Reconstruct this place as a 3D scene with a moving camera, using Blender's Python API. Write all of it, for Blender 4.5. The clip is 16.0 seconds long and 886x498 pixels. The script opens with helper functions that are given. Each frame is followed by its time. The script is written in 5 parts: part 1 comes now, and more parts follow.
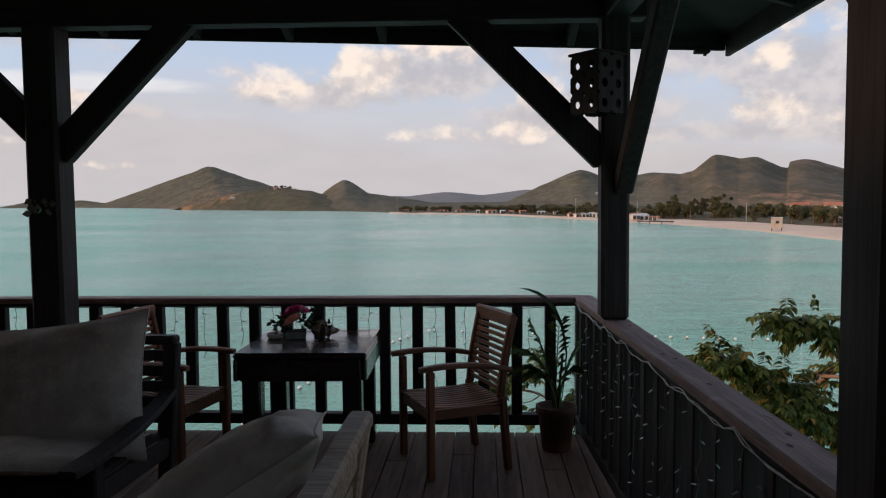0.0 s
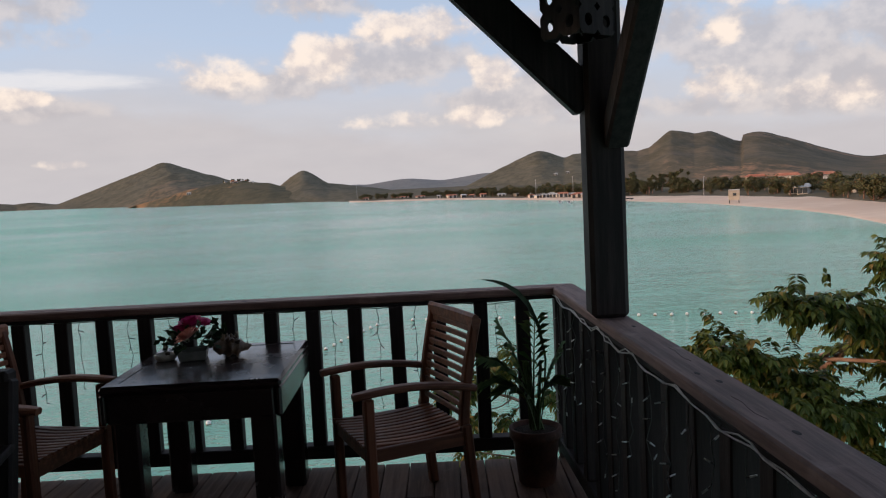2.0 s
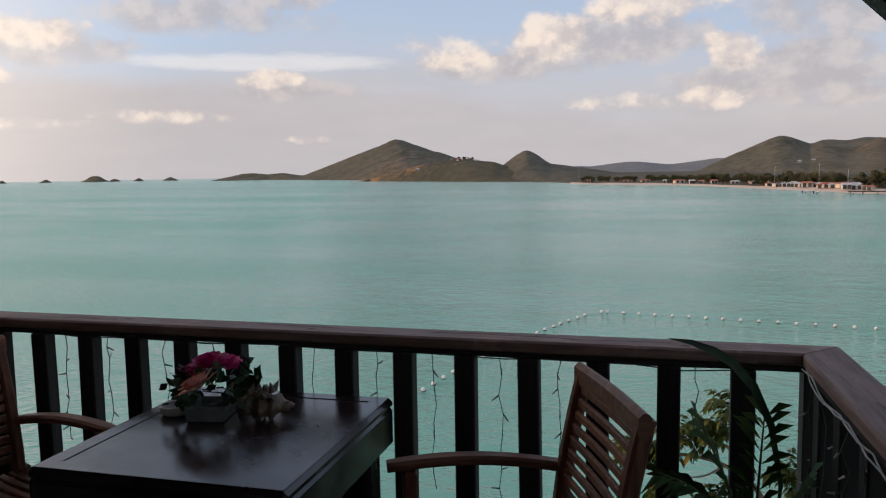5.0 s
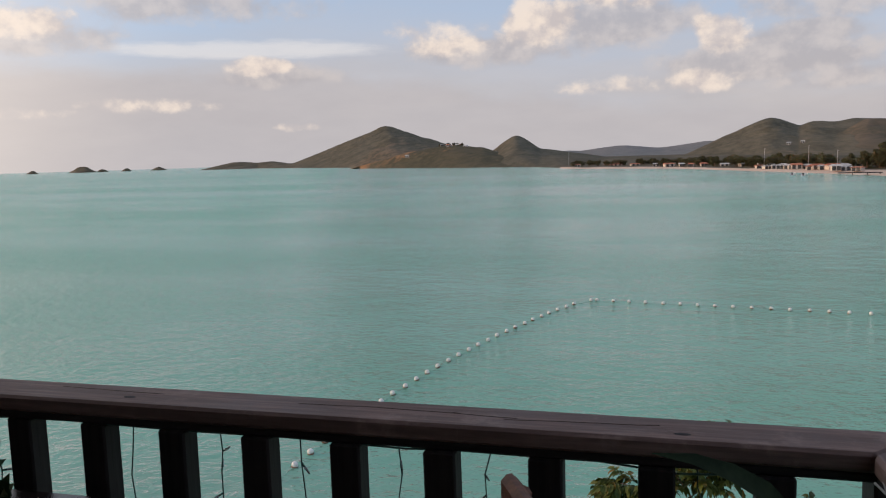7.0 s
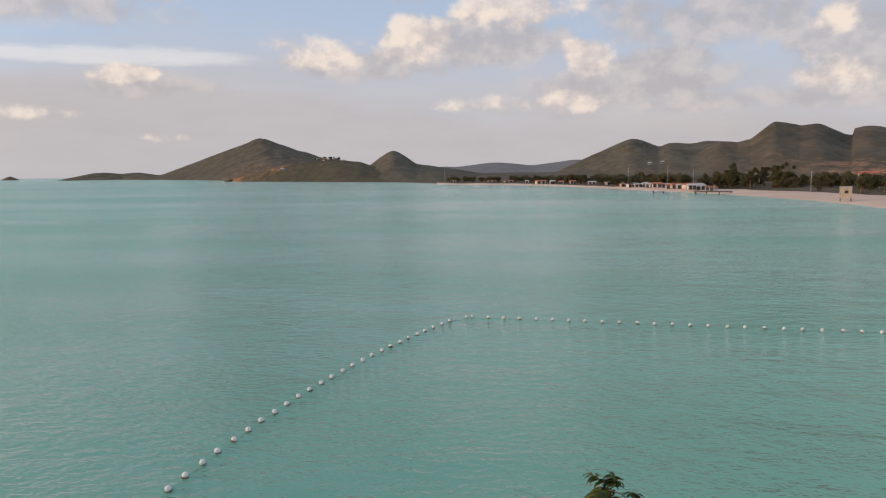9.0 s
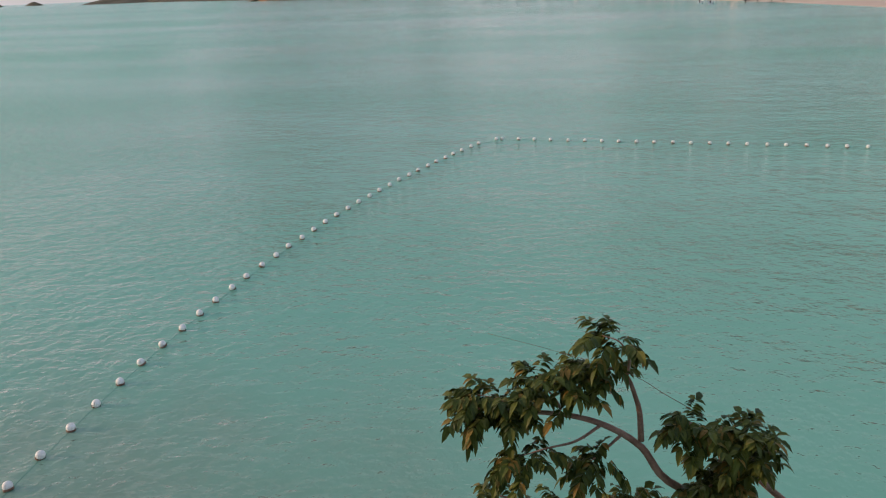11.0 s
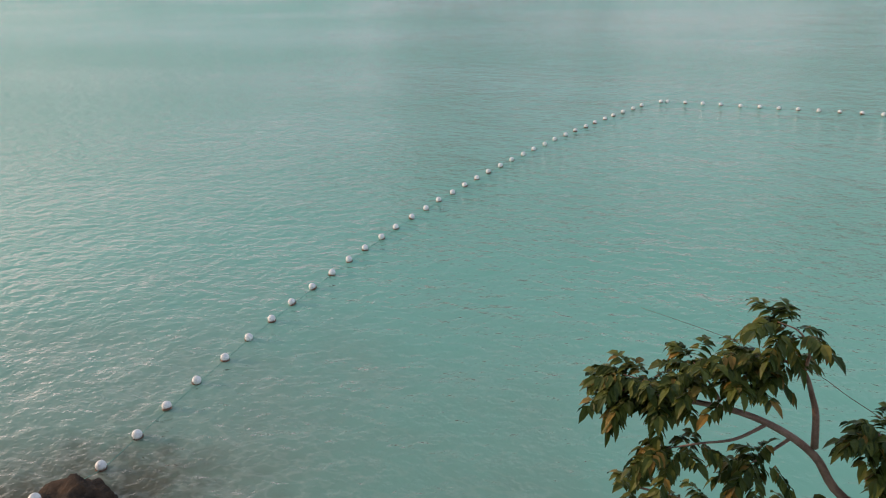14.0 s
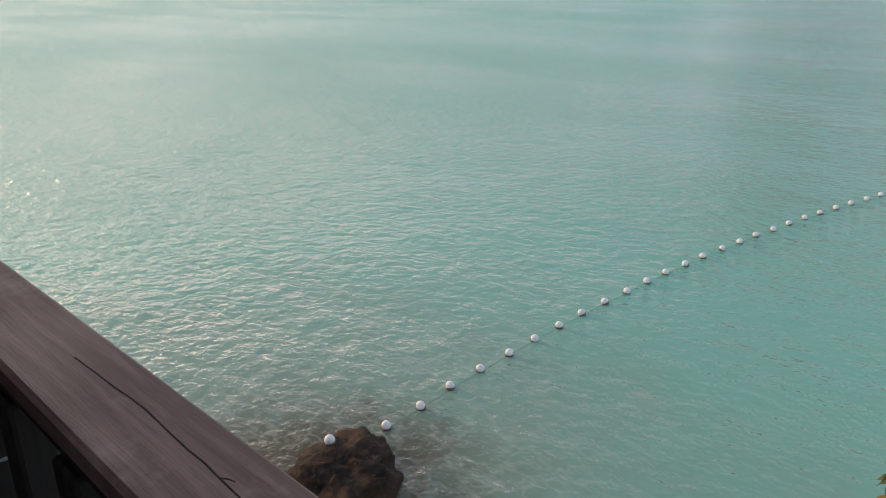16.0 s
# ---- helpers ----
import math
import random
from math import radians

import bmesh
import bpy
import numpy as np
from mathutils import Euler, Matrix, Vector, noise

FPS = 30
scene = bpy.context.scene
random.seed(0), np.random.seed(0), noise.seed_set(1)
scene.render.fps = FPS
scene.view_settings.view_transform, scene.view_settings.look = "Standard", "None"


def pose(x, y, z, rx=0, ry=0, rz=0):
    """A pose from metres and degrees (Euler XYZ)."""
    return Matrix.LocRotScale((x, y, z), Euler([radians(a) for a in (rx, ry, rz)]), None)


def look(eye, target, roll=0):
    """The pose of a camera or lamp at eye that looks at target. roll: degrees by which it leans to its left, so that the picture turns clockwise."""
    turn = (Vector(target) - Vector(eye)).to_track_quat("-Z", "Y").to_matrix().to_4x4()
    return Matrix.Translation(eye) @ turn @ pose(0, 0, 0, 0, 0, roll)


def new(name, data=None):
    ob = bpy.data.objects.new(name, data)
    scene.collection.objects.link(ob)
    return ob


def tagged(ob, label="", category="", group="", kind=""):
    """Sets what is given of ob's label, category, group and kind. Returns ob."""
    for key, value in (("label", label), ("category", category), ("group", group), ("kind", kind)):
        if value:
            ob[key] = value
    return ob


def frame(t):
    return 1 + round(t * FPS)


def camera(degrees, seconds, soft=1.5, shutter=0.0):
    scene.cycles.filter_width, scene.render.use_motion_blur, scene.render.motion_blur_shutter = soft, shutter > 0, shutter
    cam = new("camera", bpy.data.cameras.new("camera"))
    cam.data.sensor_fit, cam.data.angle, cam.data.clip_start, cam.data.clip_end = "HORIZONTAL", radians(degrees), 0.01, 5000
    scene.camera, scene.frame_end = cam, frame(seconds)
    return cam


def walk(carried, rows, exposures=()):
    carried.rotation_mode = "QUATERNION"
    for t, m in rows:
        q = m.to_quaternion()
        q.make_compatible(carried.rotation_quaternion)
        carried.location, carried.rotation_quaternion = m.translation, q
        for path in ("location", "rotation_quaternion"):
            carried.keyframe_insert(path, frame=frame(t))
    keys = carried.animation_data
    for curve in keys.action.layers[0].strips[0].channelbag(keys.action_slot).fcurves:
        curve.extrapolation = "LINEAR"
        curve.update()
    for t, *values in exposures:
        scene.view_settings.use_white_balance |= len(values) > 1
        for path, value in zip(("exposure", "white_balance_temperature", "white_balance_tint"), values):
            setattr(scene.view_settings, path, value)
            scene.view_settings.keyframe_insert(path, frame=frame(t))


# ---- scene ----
cam = camera(59.7, 16.0, 1.15)
PATH = [
    (0, (0.717, 0.336, 1.634), (0.613, 2.329, 1.508), -0.5),
    (0.5, (0.754, 0.593, 1.601), (0.75, 2.588, 1.459), -0.7),
    (1, (0.792, 0.887, 1.577), (0.782, 2.883, 1.452), -1.5),
    (1.5, (0.768, 1.209, 1.567), (0.777, 3.202, 1.404), -2.8),
    (2, (0.779, 1.471, 1.546), (0.77, 3.464, 1.381), -2.9),
    (2.5, (0.835, 1.802, 1.55), (0.686, 3.778, 1.277), -2.7),
    (3, (0.793, 2.097, 1.561), (0.639, 4.062, 1.222), -1.7),
    (3.5, (0.798, 2.371, 1.564), (0.599, 4.344, 1.297), -1.9),
    (4, (0.887, 2.678, 1.554), (0.421, 4.612, 1.351), -1.4),
    (4.2, (0.9, 2.758, 1.548), (0.427, 4.691, 1.353), -1.6),
    (6.3, (1.011, 3.696, 1.536), (0.269, 5.541, 1.325), 0.4),
    (6.5, (0.98, 3.807, 1.55), (0.327, 5.684, 1.323), 0.5),
    (7, (0.955, 4.061, 1.542), (0.413, 5.972, 1.311), -1.7),
    (7.5, (0.986, 4.33, 1.541), (0.519, 6.261, 1.308), -2.0),
    (8, (1.02, 4.411, 1.601), (0.559, 6.342, 1.352), -1.9),
    (8.5, (0.965, 4.495, 1.612), (0.613, 6.451, 1.39), -0.9),
    (9, (0.931, 4.6, 1.583), (0.7, 6.576, 1.383), -0.8),
    (9.5, (0.929, 4.70, 1.513), (0.691, 6.671, 1.273), -0.9),
    (10, (1.035, 4.868, 1.499), (0.758, 6.817, 1.143), -0.8),
    (10.2, (1.077, 4.951, 1.505), (0.784, 6.879, 1.061), -0.9),
    (12.3, (1.161, 5.26, 1.466), (0.832, 7.103, 0.763), -4.0),
    (12.5, (1.138, 5.29, 1.444), (0.883, 7.145, 0.743), -3.6),
    (13, (1.035, 5.32, 1.404), (0.8, 7.176, 0.698), -2.7),
    (13.5, (0.992, 5.36, 1.368), (0.614, 7.186, 0.644), -1.9),
    (14, (1.085, 5.43, 1.381), (0.40, 7.163, 0.654), -2.3),
    (14.5, (1.181, 5.325, 1.554), (0.275, 6.95, 0.82), -1.8),
    (15, (1.148, 5.406, 1.456), (0.054, 6.92, 0.742), -1.9),
    (15.5, (1.136, 5.41, 1.452), (-0.079, 6.836, 0.751), -1.5),
    (16, (1.128, 5.411, 1.454), (-0.203, 6.738, 0.768), -0.7),
]
walk(cam, [(t, look(eye, target, roll)) for t, eye, target, roll in PATH],
     exposures=((0.0, 0.2), (4.0, 0.15), (6.5, 0.0), (10.0, 0.05), (12.3, 0.3), (16.0, 0.35)))

# ---- sky, sun ----
SEA = -4.8
world = bpy.data.worlds.new("world")
scene.world = world
world.use_nodes = True


class Nodes:
    """Short hand for building a node tree."""

    def __init__(self, tree):
        self.tree = tree

    def add(self, kind, **inputs):
        n = self.tree.nodes.new(kind)
        for k, v in inputs.items():
            n.inputs[k.replace("_", " ")].default_value = v
        return n

    def link(self, a, b):
        self.tree.links.new(a, b)

    def math(self, op, a, b=None, c=None, clamp=False):
        n = self.tree.nodes.new("ShaderNodeMath")
        n.operation, n.use_clamp = op, clamp
        for i, v in enumerate((a, b, c)):
            if v is None:
                continue
            if isinstance(v, (int, float)):
                n.inputs[i].default_value = v
            else:
                self.link(v, n.inputs[i])
        return n.outputs[0]

    def mix(self, fac, a, b, blend="MIX"):
        n = self.tree.nodes.new("ShaderNodeMix")
        n.data_type, n.blend_type = "RGBA", blend
        for i, v in ((0, fac), (6, a), (7, b)):
            if isinstance(v, (int, float)):
                n.inputs[i].default_value = v
            elif isinstance(v, tuple):
                n.inputs[i].default_value = (*v, 1) if len(v) == 3 else v
            else:
                self.link(v, n.inputs[i])
        return n.outputs[2]

    def ramp(self, x, lo, hi, a=0.0, b=1.0):
        n = self.tree.nodes.new("ShaderNodeMapRange")
        n.interpolation_type = "SMOOTHSTEP"
        self.link(x, n.inputs[0])
        for i, v in ((1, lo), (2, hi), (3, a), (4, b)):
            n.inputs[i].default_value = v
        return n.outputs[0]

    def noise(self, vec, scale, detail=4.0, rough=0.55, stretch=None, move=(0, 0, 0)):
        if stretch is not None or any(move):
            m = self.tree.nodes.new("ShaderNodeMapping")
            m.inputs["Scale"].default_value = stretch or (1, 1, 1)
            m.inputs["Location"].default_value = move
            self.link(vec, m.inputs[0])
            vec = m.outputs[0]
        n = self.add("ShaderNodeTexNoise", Scale=scale, Detail=detail, Roughness=rough)
        self.link(vec, n.inputs["Vector"])
        return n.outputs[0]


def bearing(deg, elev):
    b, e = radians(deg), radians(elev)
    return Vector((math.sin(b) * math.cos(e), math.cos(b) * math.cos(e), math.sin(e)))


SUN_BEARING, SUN_HEIGHT = -98.0, 11.0
W = Nodes(world.node_tree)
world.node_tree.nodes.clear()
sky = W.add("ShaderNodeTexSky")
sky.sky_type, sky.sun_disc = "NISHITA", False
sky.sun_elevation, sky.sun_rotation = radians(SUN_HEIGHT), radians(SUN_BEARING)
sky.air_density, sky.dust_density, sky.ozone_density = 1.0, 1.2, 1.5
way = W.add("ShaderNodeTexCoord").outputs["Generated"]
xyz = W.add("ShaderNodeSeparateXYZ")
W.link(way, xyz.inputs[0])
up = xyz.outputs[2]
scaled = W.mix(1.0, sky.outputs[0], (0.105, 0.105, 0.105), "MULTIPLY")
clear = W.mix(W.ramp(up, 0.0, 0.5, 0.80, 0.45), scaled, (0.435, 0.505, 0.66))
# thin grey-lilac veil, thick over the horizon, torn higher up
veil_noise = W.noise(way, 2.2, 5.0, 0.52, (1.0, 1.0, 5.5), (0.3, 0.1, 0.0))
veil = W.math("ADD", W.ramp(up, 0.065, 0.20, 1.0, 0.0), W.math("MULTIPLY_ADD", veil_noise, 1.3, -0.72))
veil = W.math("MULTIPLY", veil, 0.92, clamp=True)
veil_col = W.mix(W.noise(way, 6.0, 5.0, 0.6, (1, 1, 3.5)), (0.385, 0.365, 0.375), (0.52, 0.475, 0.465))
col = W.mix(veil, clear, veil_col)
# a flat grey bank over the horizon, its top sinking from the open sea towards the bay
bank_top = W.ramp(xyz.outputs[0], -0.45, 0.02, 0.116, 0.058)
bank_edge = W.noise(way, 9.0, 6.0, 0.6, (1.0, 1.0, 2.2), (0.4, 0.9, 0.1))
bank = W.math("SUBTRACT", W.math("ADD", bank_top, W.math("MULTIPLY_ADD", bank_edge, 0.05, -0.025)), up)
bank_tone = W.mix(W.noise(way, 14.0, 5.0, 0.6, (1, 1, 3.5), (0.2, 0.6, 0.0)), (0.395, 0.37, 0.383), (0.46, 0.428, 0.432))
col = W.mix(W.math("MULTIPLY", W.ramp(bank, -0.008, 0.018), 0.85), col, bank_tone)


def dot_with(axis):
    d = W.add("ShaderNodeVectorMath")
    d.operation = "DOT_PRODUCT"
    W.link(way, d.inputs[0])
    d.inputs[1].default_value = axis
    return d.outputs["Value"]


def heaps(rows):
    """The nearest of several soft ovals in the sky: bearing, height, half width, half height, weight."""
    best = None
    for b, e, wide, high, weight in rows:
        c = bearing(b, e)
        right = Vector((math.cos(radians(b)), -math.sin(radians(b)), 0)) / radians(wide)
        rise = Vector((0, 0, 1)) / radians(high)
        u, v = (W.math("SUBTRACT", dot_with(axis), c.dot(axis)) for axis in (right, rise))
        r2 = W.math("ADD", W.math("MULTIPLY", u, u), W.math("MULTIPLY", v, v))
        # flatter base than crown
        r2 = W.math("ADD", r2, W.math("MULTIPLY", W.math("MINIMUM", v, 0.0), -0.35))
        blob = W.math("MULTIPLY", W.math("SUBTRACT", 1.0, r2), weight)
        best = blob if best is None else W.math("MAXIMUM", best, blob)
    return W.math("MAXIMUM", best, -1.5)


edge = W.noise(way, 9.0, 6.0, 0.56, (1, 1, 1.4), (0.11, 0.35, 0.2))
fine = W.noise(way, 28.0, 5.0, 0.54, (1, 1, 1.25))
fine_sun = W.noise(way, 28.0, 5.0, 0.54, (1, 1, 1.25), (0.22, 0.06, -0.30))
broken = W.math("ADD", W.math("MULTIPLY_ADD", edge, 3.6, -1.8), W.math("MULTIPLY_ADD", fine, 2.6, -1.3))
front = W.ramp(xyz.outputs[1], 0.2, 0.5)
# the long white streak of high cloud
streak_noise = W.noise(way, 7.0, 6.0, 0.62, (1.0, 1.0, 6.0), (0.5, 0.2, 0.3))
streak = W.math("ADD", heaps([(-30.0, 8.0, 11.5, 0.85, 1.0)]), W.math("MULTIPLY_ADD", streak_noise, 2.2, -1.1))
col = W.mix(W.math("MULTIPLY", W.ramp(streak, 0.0, 0.9), 0.65), col, (0.66, 0.635, 0.63))
# lilac-grey bodies of the clouds
GREY = [(-3.4, 8.9, 6.5, 2.3, 1.1), (-12.0, 7.6, 7.0, 1.3, 0.9), (7.0, 5.9, 8.5, 1.7, 1.05), (9.6, 7.4, 3.6, 1.2, 0.9), (22.6, 8.6, 6.0, 2.4, 1.15), (24.6, 6.4, 7.0, 2.2, 1.0),
        (15.0, 4.5, 9.0, 1.0, 0.9), (29.0, 5.0, 7.0, 2.2, 1.0), (-27.8, 12.6, 4.2, 1.7, 0.9), (33.0, 9.0, 7.0, 3.2, 1.0), (20.0, 12.8, 9.0, 1.6, 0.95),
        (-9.0, 13.2, 5.0, 1.3, 0.8), (-27.0, 6.1, 4.0, 0.9, 0.8), (12.0, 10.0, 8.0, 2.2, 0.85), (-33.0, 11.0, 8.0, 1.5, 0.7), (-45.0, 8.8, 6.5, 1.8, 0.9)]
grey_mask = W.math("MULTIPLY", W.ramp(W.math("ADD", heaps(GREY), W.math("MULTIPLY", broken, 0.75)), -0.35, 0.65), front)
grey_tone = W.mix(W.ramp(W.math("SUBTRACT", fine, fine_sun), -0.18, 0.22), (0.385, 0.36, 0.372), (0.52, 0.47, 0.455))
col = W.mix(W.math("MULTIPLY", grey_mask, 0.78), col, grey_tone)
# sunlit cream billows
CREAM = [(-15.2, 8.5, 4.4, 1.5, 1.05), (-8.4, 9.3, 3.2, 1.9, 1.2), (-1.2, 11.3, 4.6, 1.5, 1.05), (3.9, 7.9, 2.0, 1.5, 1.1), (3.0, 4.75, 2.4, 0.85, 0.9),
         (20.3, 9.4, 1.8, 0.9, 0.7), (19.3, 5.6, 2.6, 1.3, 0.7), (28.2, 4.8, 3.2, 1.2, 0.6), (-44.6, 9.5, 5.0, 1.2, 0.95), (-48.0, 6.8, 3.0, 0.9, 0.8),
         (-28.8, 6.8, 2.2, 0.6, 0.7), (-25.6, 2.6, 2.2, 0.42, 0.7), (-10.0, 12.9, 2.2, 0.9, 0.7), (-37.0, 4.2, 4.0, 0.55, 0.6),
         (-3.0, 4.9, 3.6, 0.7, 0.55), (-45.0, 3.7, 4.5, 0.55, 0.55), (24.0, 11.5, 3.0, 0.9, 0.7)]
dens = W.math("ADD", heaps(CREAM), broken)
mask = W.math("MULTIPLY", W.ramp(dens, -0.25, 0.85), front)
lit = W.math("ADD", W.math("SUBTRACT", fine, fine_sun), W.math("MULTIPLY", W.math("SUBTRACT", dens, 0.6), 0.05))
cream_tone = W.mix(W.ramp(lit, -0.20, 0.20), (0.50, 0.445, 0.435), (0.76, 0.645, 0.555))
col = W.mix(W.math("MULTIPLY", mask, 0.86), col, cream_tone)
# a warm glow round the low sun behind the haze
glow = W.add("ShaderNodeVectorMath")
glow.operation = "DOT_PRODUCT"
W.link(way, glow.inputs[0])
glow.inputs[1].default_value = bearing(SUN_BEARING, SUN_HEIGHT)
near_sun = W.ramp(glow.outputs["Value"], 0.42, 1.0)
col = W.mix(W.math("MULTIPLY", near_sun, 0.72), col, (1.22, 1.03, 0.86))
back = W.add("ShaderNodeBackground", Strength=1.22)
W.link(col, back.inputs[0])
out = W.add("ShaderNodeOutputWorld")
W.link(back.outputs[0], out.inputs[0])

sun = new("sun", bpy.data.lights.new("sun", "SUN"))
sun.data.energy, sun.data.angle, sun.data.color = 1.7, radians(3.0), (1.0, 0.66, 0.42)
sun.matrix_world = look((0, 0, 30), Vector((0, 0, 30)) - bearing(SUN_BEARING, SUN_HEIGHT))


# ---- materials ----
def material(name, rough=0.6, metal=0.0, spec=0.5):
    m = bpy.data.materials.new(name)
    m.use_nodes = True
    n = Nodes(m.node_tree)
    p = m.node_tree.nodes["Principled BSDF"]
    p.inputs["Roughness"].default_value = rough
    p.inputs["Metallic"].default_value = metal
    p.inputs["Specular IOR Level"].default_value = spec
    return m, n, p


def coords(n):
    return n.add("ShaderNodeTexCoord").outputs["Object"]


def bumped(n, p, height, strength, distance=0.01):
    b = n.add("ShaderNodeBump", Strength=strength, Distance=distance)
    n.link(height, b.inputs["Height"])
    n.link(b.outputs[0], p.inputs["Normal"])


def wood(name, dark, light, axis, rough=0.55, grain=1.0, worn=None, spec=0.4):
    """Stained wood with grain along the axis, blotches, and rubbed patches."""
    m, n, p = material(name, rough, 0.0, spec)
    v = coords(n)
    stretch = [14.0, 14.0, 14.0]
    stretch["xyz".index(axis)] = 0.9
    g = n.noise(v, 3.0, 6.0, 0.65, tuple(stretch))
    blot = n.noise(v, 3.2, 4.0, 0.6)
    rnd = n.add("ShaderNodeObjectInfo").outputs["Random"]
    tone = n.math("ADD", n.math("MULTIPLY", g, 0.65), n.math("MULTIPLY", blot, 0.35))
    tone = n.math("ADD", tone, n.math("MULTIPLY_ADD", rnd, 0.16, -0.08))
    c = n.mix(n.ramp(tone, 0.36, 0.66), dark, light)
    if worn:
        c = n.mix(n.math("MULTIPLY", n.ramp(n.noise(v, 5.5, 6.0, 0.7, None, (3, 1, 2)), 0.54, 0.72), 0.6), c, worn)
    n.link(c, p.inputs["Base Color"])
    n.link(n.ramp(blot, 0.2, 0.8, rough - 0.12, rough + 0.14), p.inputs["Roughness"])
    bumped(n, p, g, 0.35 * grain, 0.006)
    return m


def mottled(name, a, b, scale=8.0, rough=0.7, bump=0.3, spec=0.4, metal=0.0, distance=0.01, lo=0.35, hi=0.65):
    m, n, p = material(name, rough, metal, spec)
    v = coords(n)
    big, small = n.noise(v, scale, 5.0, 0.6), n.noise(v, scale * 7.0, 4.0, 0.6)
    rnd = n.add("ShaderNodeObjectInfo").outputs["Random"]
    t = n.math("ADD", n.math("MULTIPLY", big, 0.7), n.math("MULTIPLY", small, 0.3))
    t = n.math("ADD", t, n.math("MULTIPLY_ADD", rnd, 0.1, -0.05))
    n.link(n.mix(n.ramp(t, lo, hi), a, b), p.inputs["Base Color"])
    bumped(n, p, small, bump, distance)
    return m


M_STAIN = wood("dark_stained_wood", (0.015, 0.0115, 0.011), (0.038, 0.028, 0.026), "z", 0.66, 1.0, None, 0.22)
M_STAIN_X = wood("dark_stained_wood_x", (0.015, 0.0115, 0.011), (0.038, 0.028, 0.026), "x", 0.66, 1.0, None, 0.22)
M_STAIN_Y = wood("dark_stained_wood_y", (0.015, 0.0115, 0.011), (0.038, 0.028, 0.026), "y", 0.66, 1.0, None, 0.22)
M_RAIL_X = wood("weathered_rail_x", (0.155, 0.092, 0.074), (0.34, 0.212, 0.174), "x", 0.62, 1.4, (0.41, 0.285, 0.24))
# side cap wood: the roof's shade is put in as a darker, greyer tone
M_RAIL_SIDE = wood("shaded_side_rail", (0.13, 0.086, 0.076), (0.29, 0.20, 0.178), "x", 0.7, 1.4, (0.37, 0.27, 0.245), 0.3)
M_TEAK = wood("oiled_teak", (0.105, 0.036, 0.017), (0.26, 0.098, 0.048), "x", 0.5, 0.8)
# same teak for legs and uprights, darkened to paint in their backlit shade
M_TEAK_SHADED = wood("oiled_teak_z_shaded", (0.07, 0.024, 0.012), (0.18, 0.066, 0.034), "z", 0.55, 0.8, None, 0.25)
M_GREYTEAK = wood("greyed_teak", (0.12, 0.075, 0.048), (0.30, 0.215, 0.15), "y", 0.6, 1.2, (0.36, 0.28, 0.21))
M_TABLE = wood("lacquered_table_wood", (0.010, 0.006, 0.006), (0.024, 0.013, 0.012), "y", 0.2, 0.35, None, 0.6)
M_DECK = wood("deck_boards", (0.085, 0.050, 0.036), (0.20, 0.122, 0.088), "y", 0.7, 1.4, (0.25, 0.17, 0.13), 0.22)
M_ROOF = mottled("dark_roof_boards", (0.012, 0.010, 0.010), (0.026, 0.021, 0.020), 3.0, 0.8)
M_SHINGLE = mottled("roof_shingle", (0.05, 0.035, 0.03), (0.10, 0.07, 0.06), 4.0, 0.85)
# cream chosen so the unseen added walls throw warm fill onto the deck
M_PLASTER = mottled("cream_bounce_wall", (0.42, 0.31, 0.21), (0.56, 0.43, 0.30), 2.0, 0.85)
M_CUSHION = mottled("grey_cotton", (0.36, 0.315, 0.275), (0.49, 0.435, 0.385), 6.0, 0.9, 0.25, 0.2)
M_TERRA = mottled("terracotta", (0.05, 0.020, 0.013), (0.11, 0.044, 0.028), 7.0, 0.75, 0.35)
M_SOIL = mottled("potting_soil", (0.02, 0.014, 0.01), (0.06, 0.04, 0.028), 20.0, 0.95, 0.9)
M_BUOY = mottled("white_float_plastic", (0.78, 0.75, 0.70), (0.90, 0.88, 0.84), 9.0, 0.45, 0.1)
M_ALGAE = mottled("brown_algae_stain", (0.16, 0.08, 0.05), (0.32, 0.19, 0.13), 14.0, 0.8, 0.3)
M_ROPE = mottled("weathered_rope", (0.16, 0.36, 0.27), (0.22, 0.48, 0.37), 30.0, 0.9, 0.4)
M_DARKCORD = mottled("dark_light_cord", (0.03, 0.03, 0.028), (0.07, 0.07, 0.065), 20.0, 0.6, 0.1)
M_CORD = mottled("clear_light_cord", (0.26, 0.26, 0.25), (0.50, 0.50, 0.48), 20.0, 0.35, 0.1, 0.7)
M_GREENCORD = mottled("green_light_cord", (0.03, 0.07, 0.055), (0.07, 0.13, 0.11), 20.0, 0.5, 0.1)
M_BULB = mottled("unlit_clear_bulb", (0.48, 0.50, 0.49), (0.68, 0.70, 0.68), 20.0, 0.15, 0.05, 0.8)
M_SAND = mottled("beach_sand", (0.66, 0.485, 0.37), (0.79, 0.62, 0.49), 0.05, 0.9, 0.2)
M_CERAMIC = mottled("cream_ceramic", (0.34, 0.30, 0.24), (0.48, 0.44, 0.37), 9.0, 0.35, 0.1)
M_PLANTER = mottled("frosted_glass_planter", (0.10, 0.105, 0.09), (0.20, 0.20, 0.18), 7.0, 0.3, 0.1)
M_SHELL = mottled("conch_shell", (0.055, 0.032, 0.020), (0.18, 0.115, 0.07), 16.0, 0.4, 0.4)
M_PINK = mottled("magenta_petals", (0.42, 0.012, 0.12), (0.72, 0.06, 0.28), 18.0, 0.6, 0.3)
M_PEACH = mottled("peach_petals", (0.72, 0.26, 0.20), (0.85, 0.48, 0.38), 18.0, 0.6, 0.3)


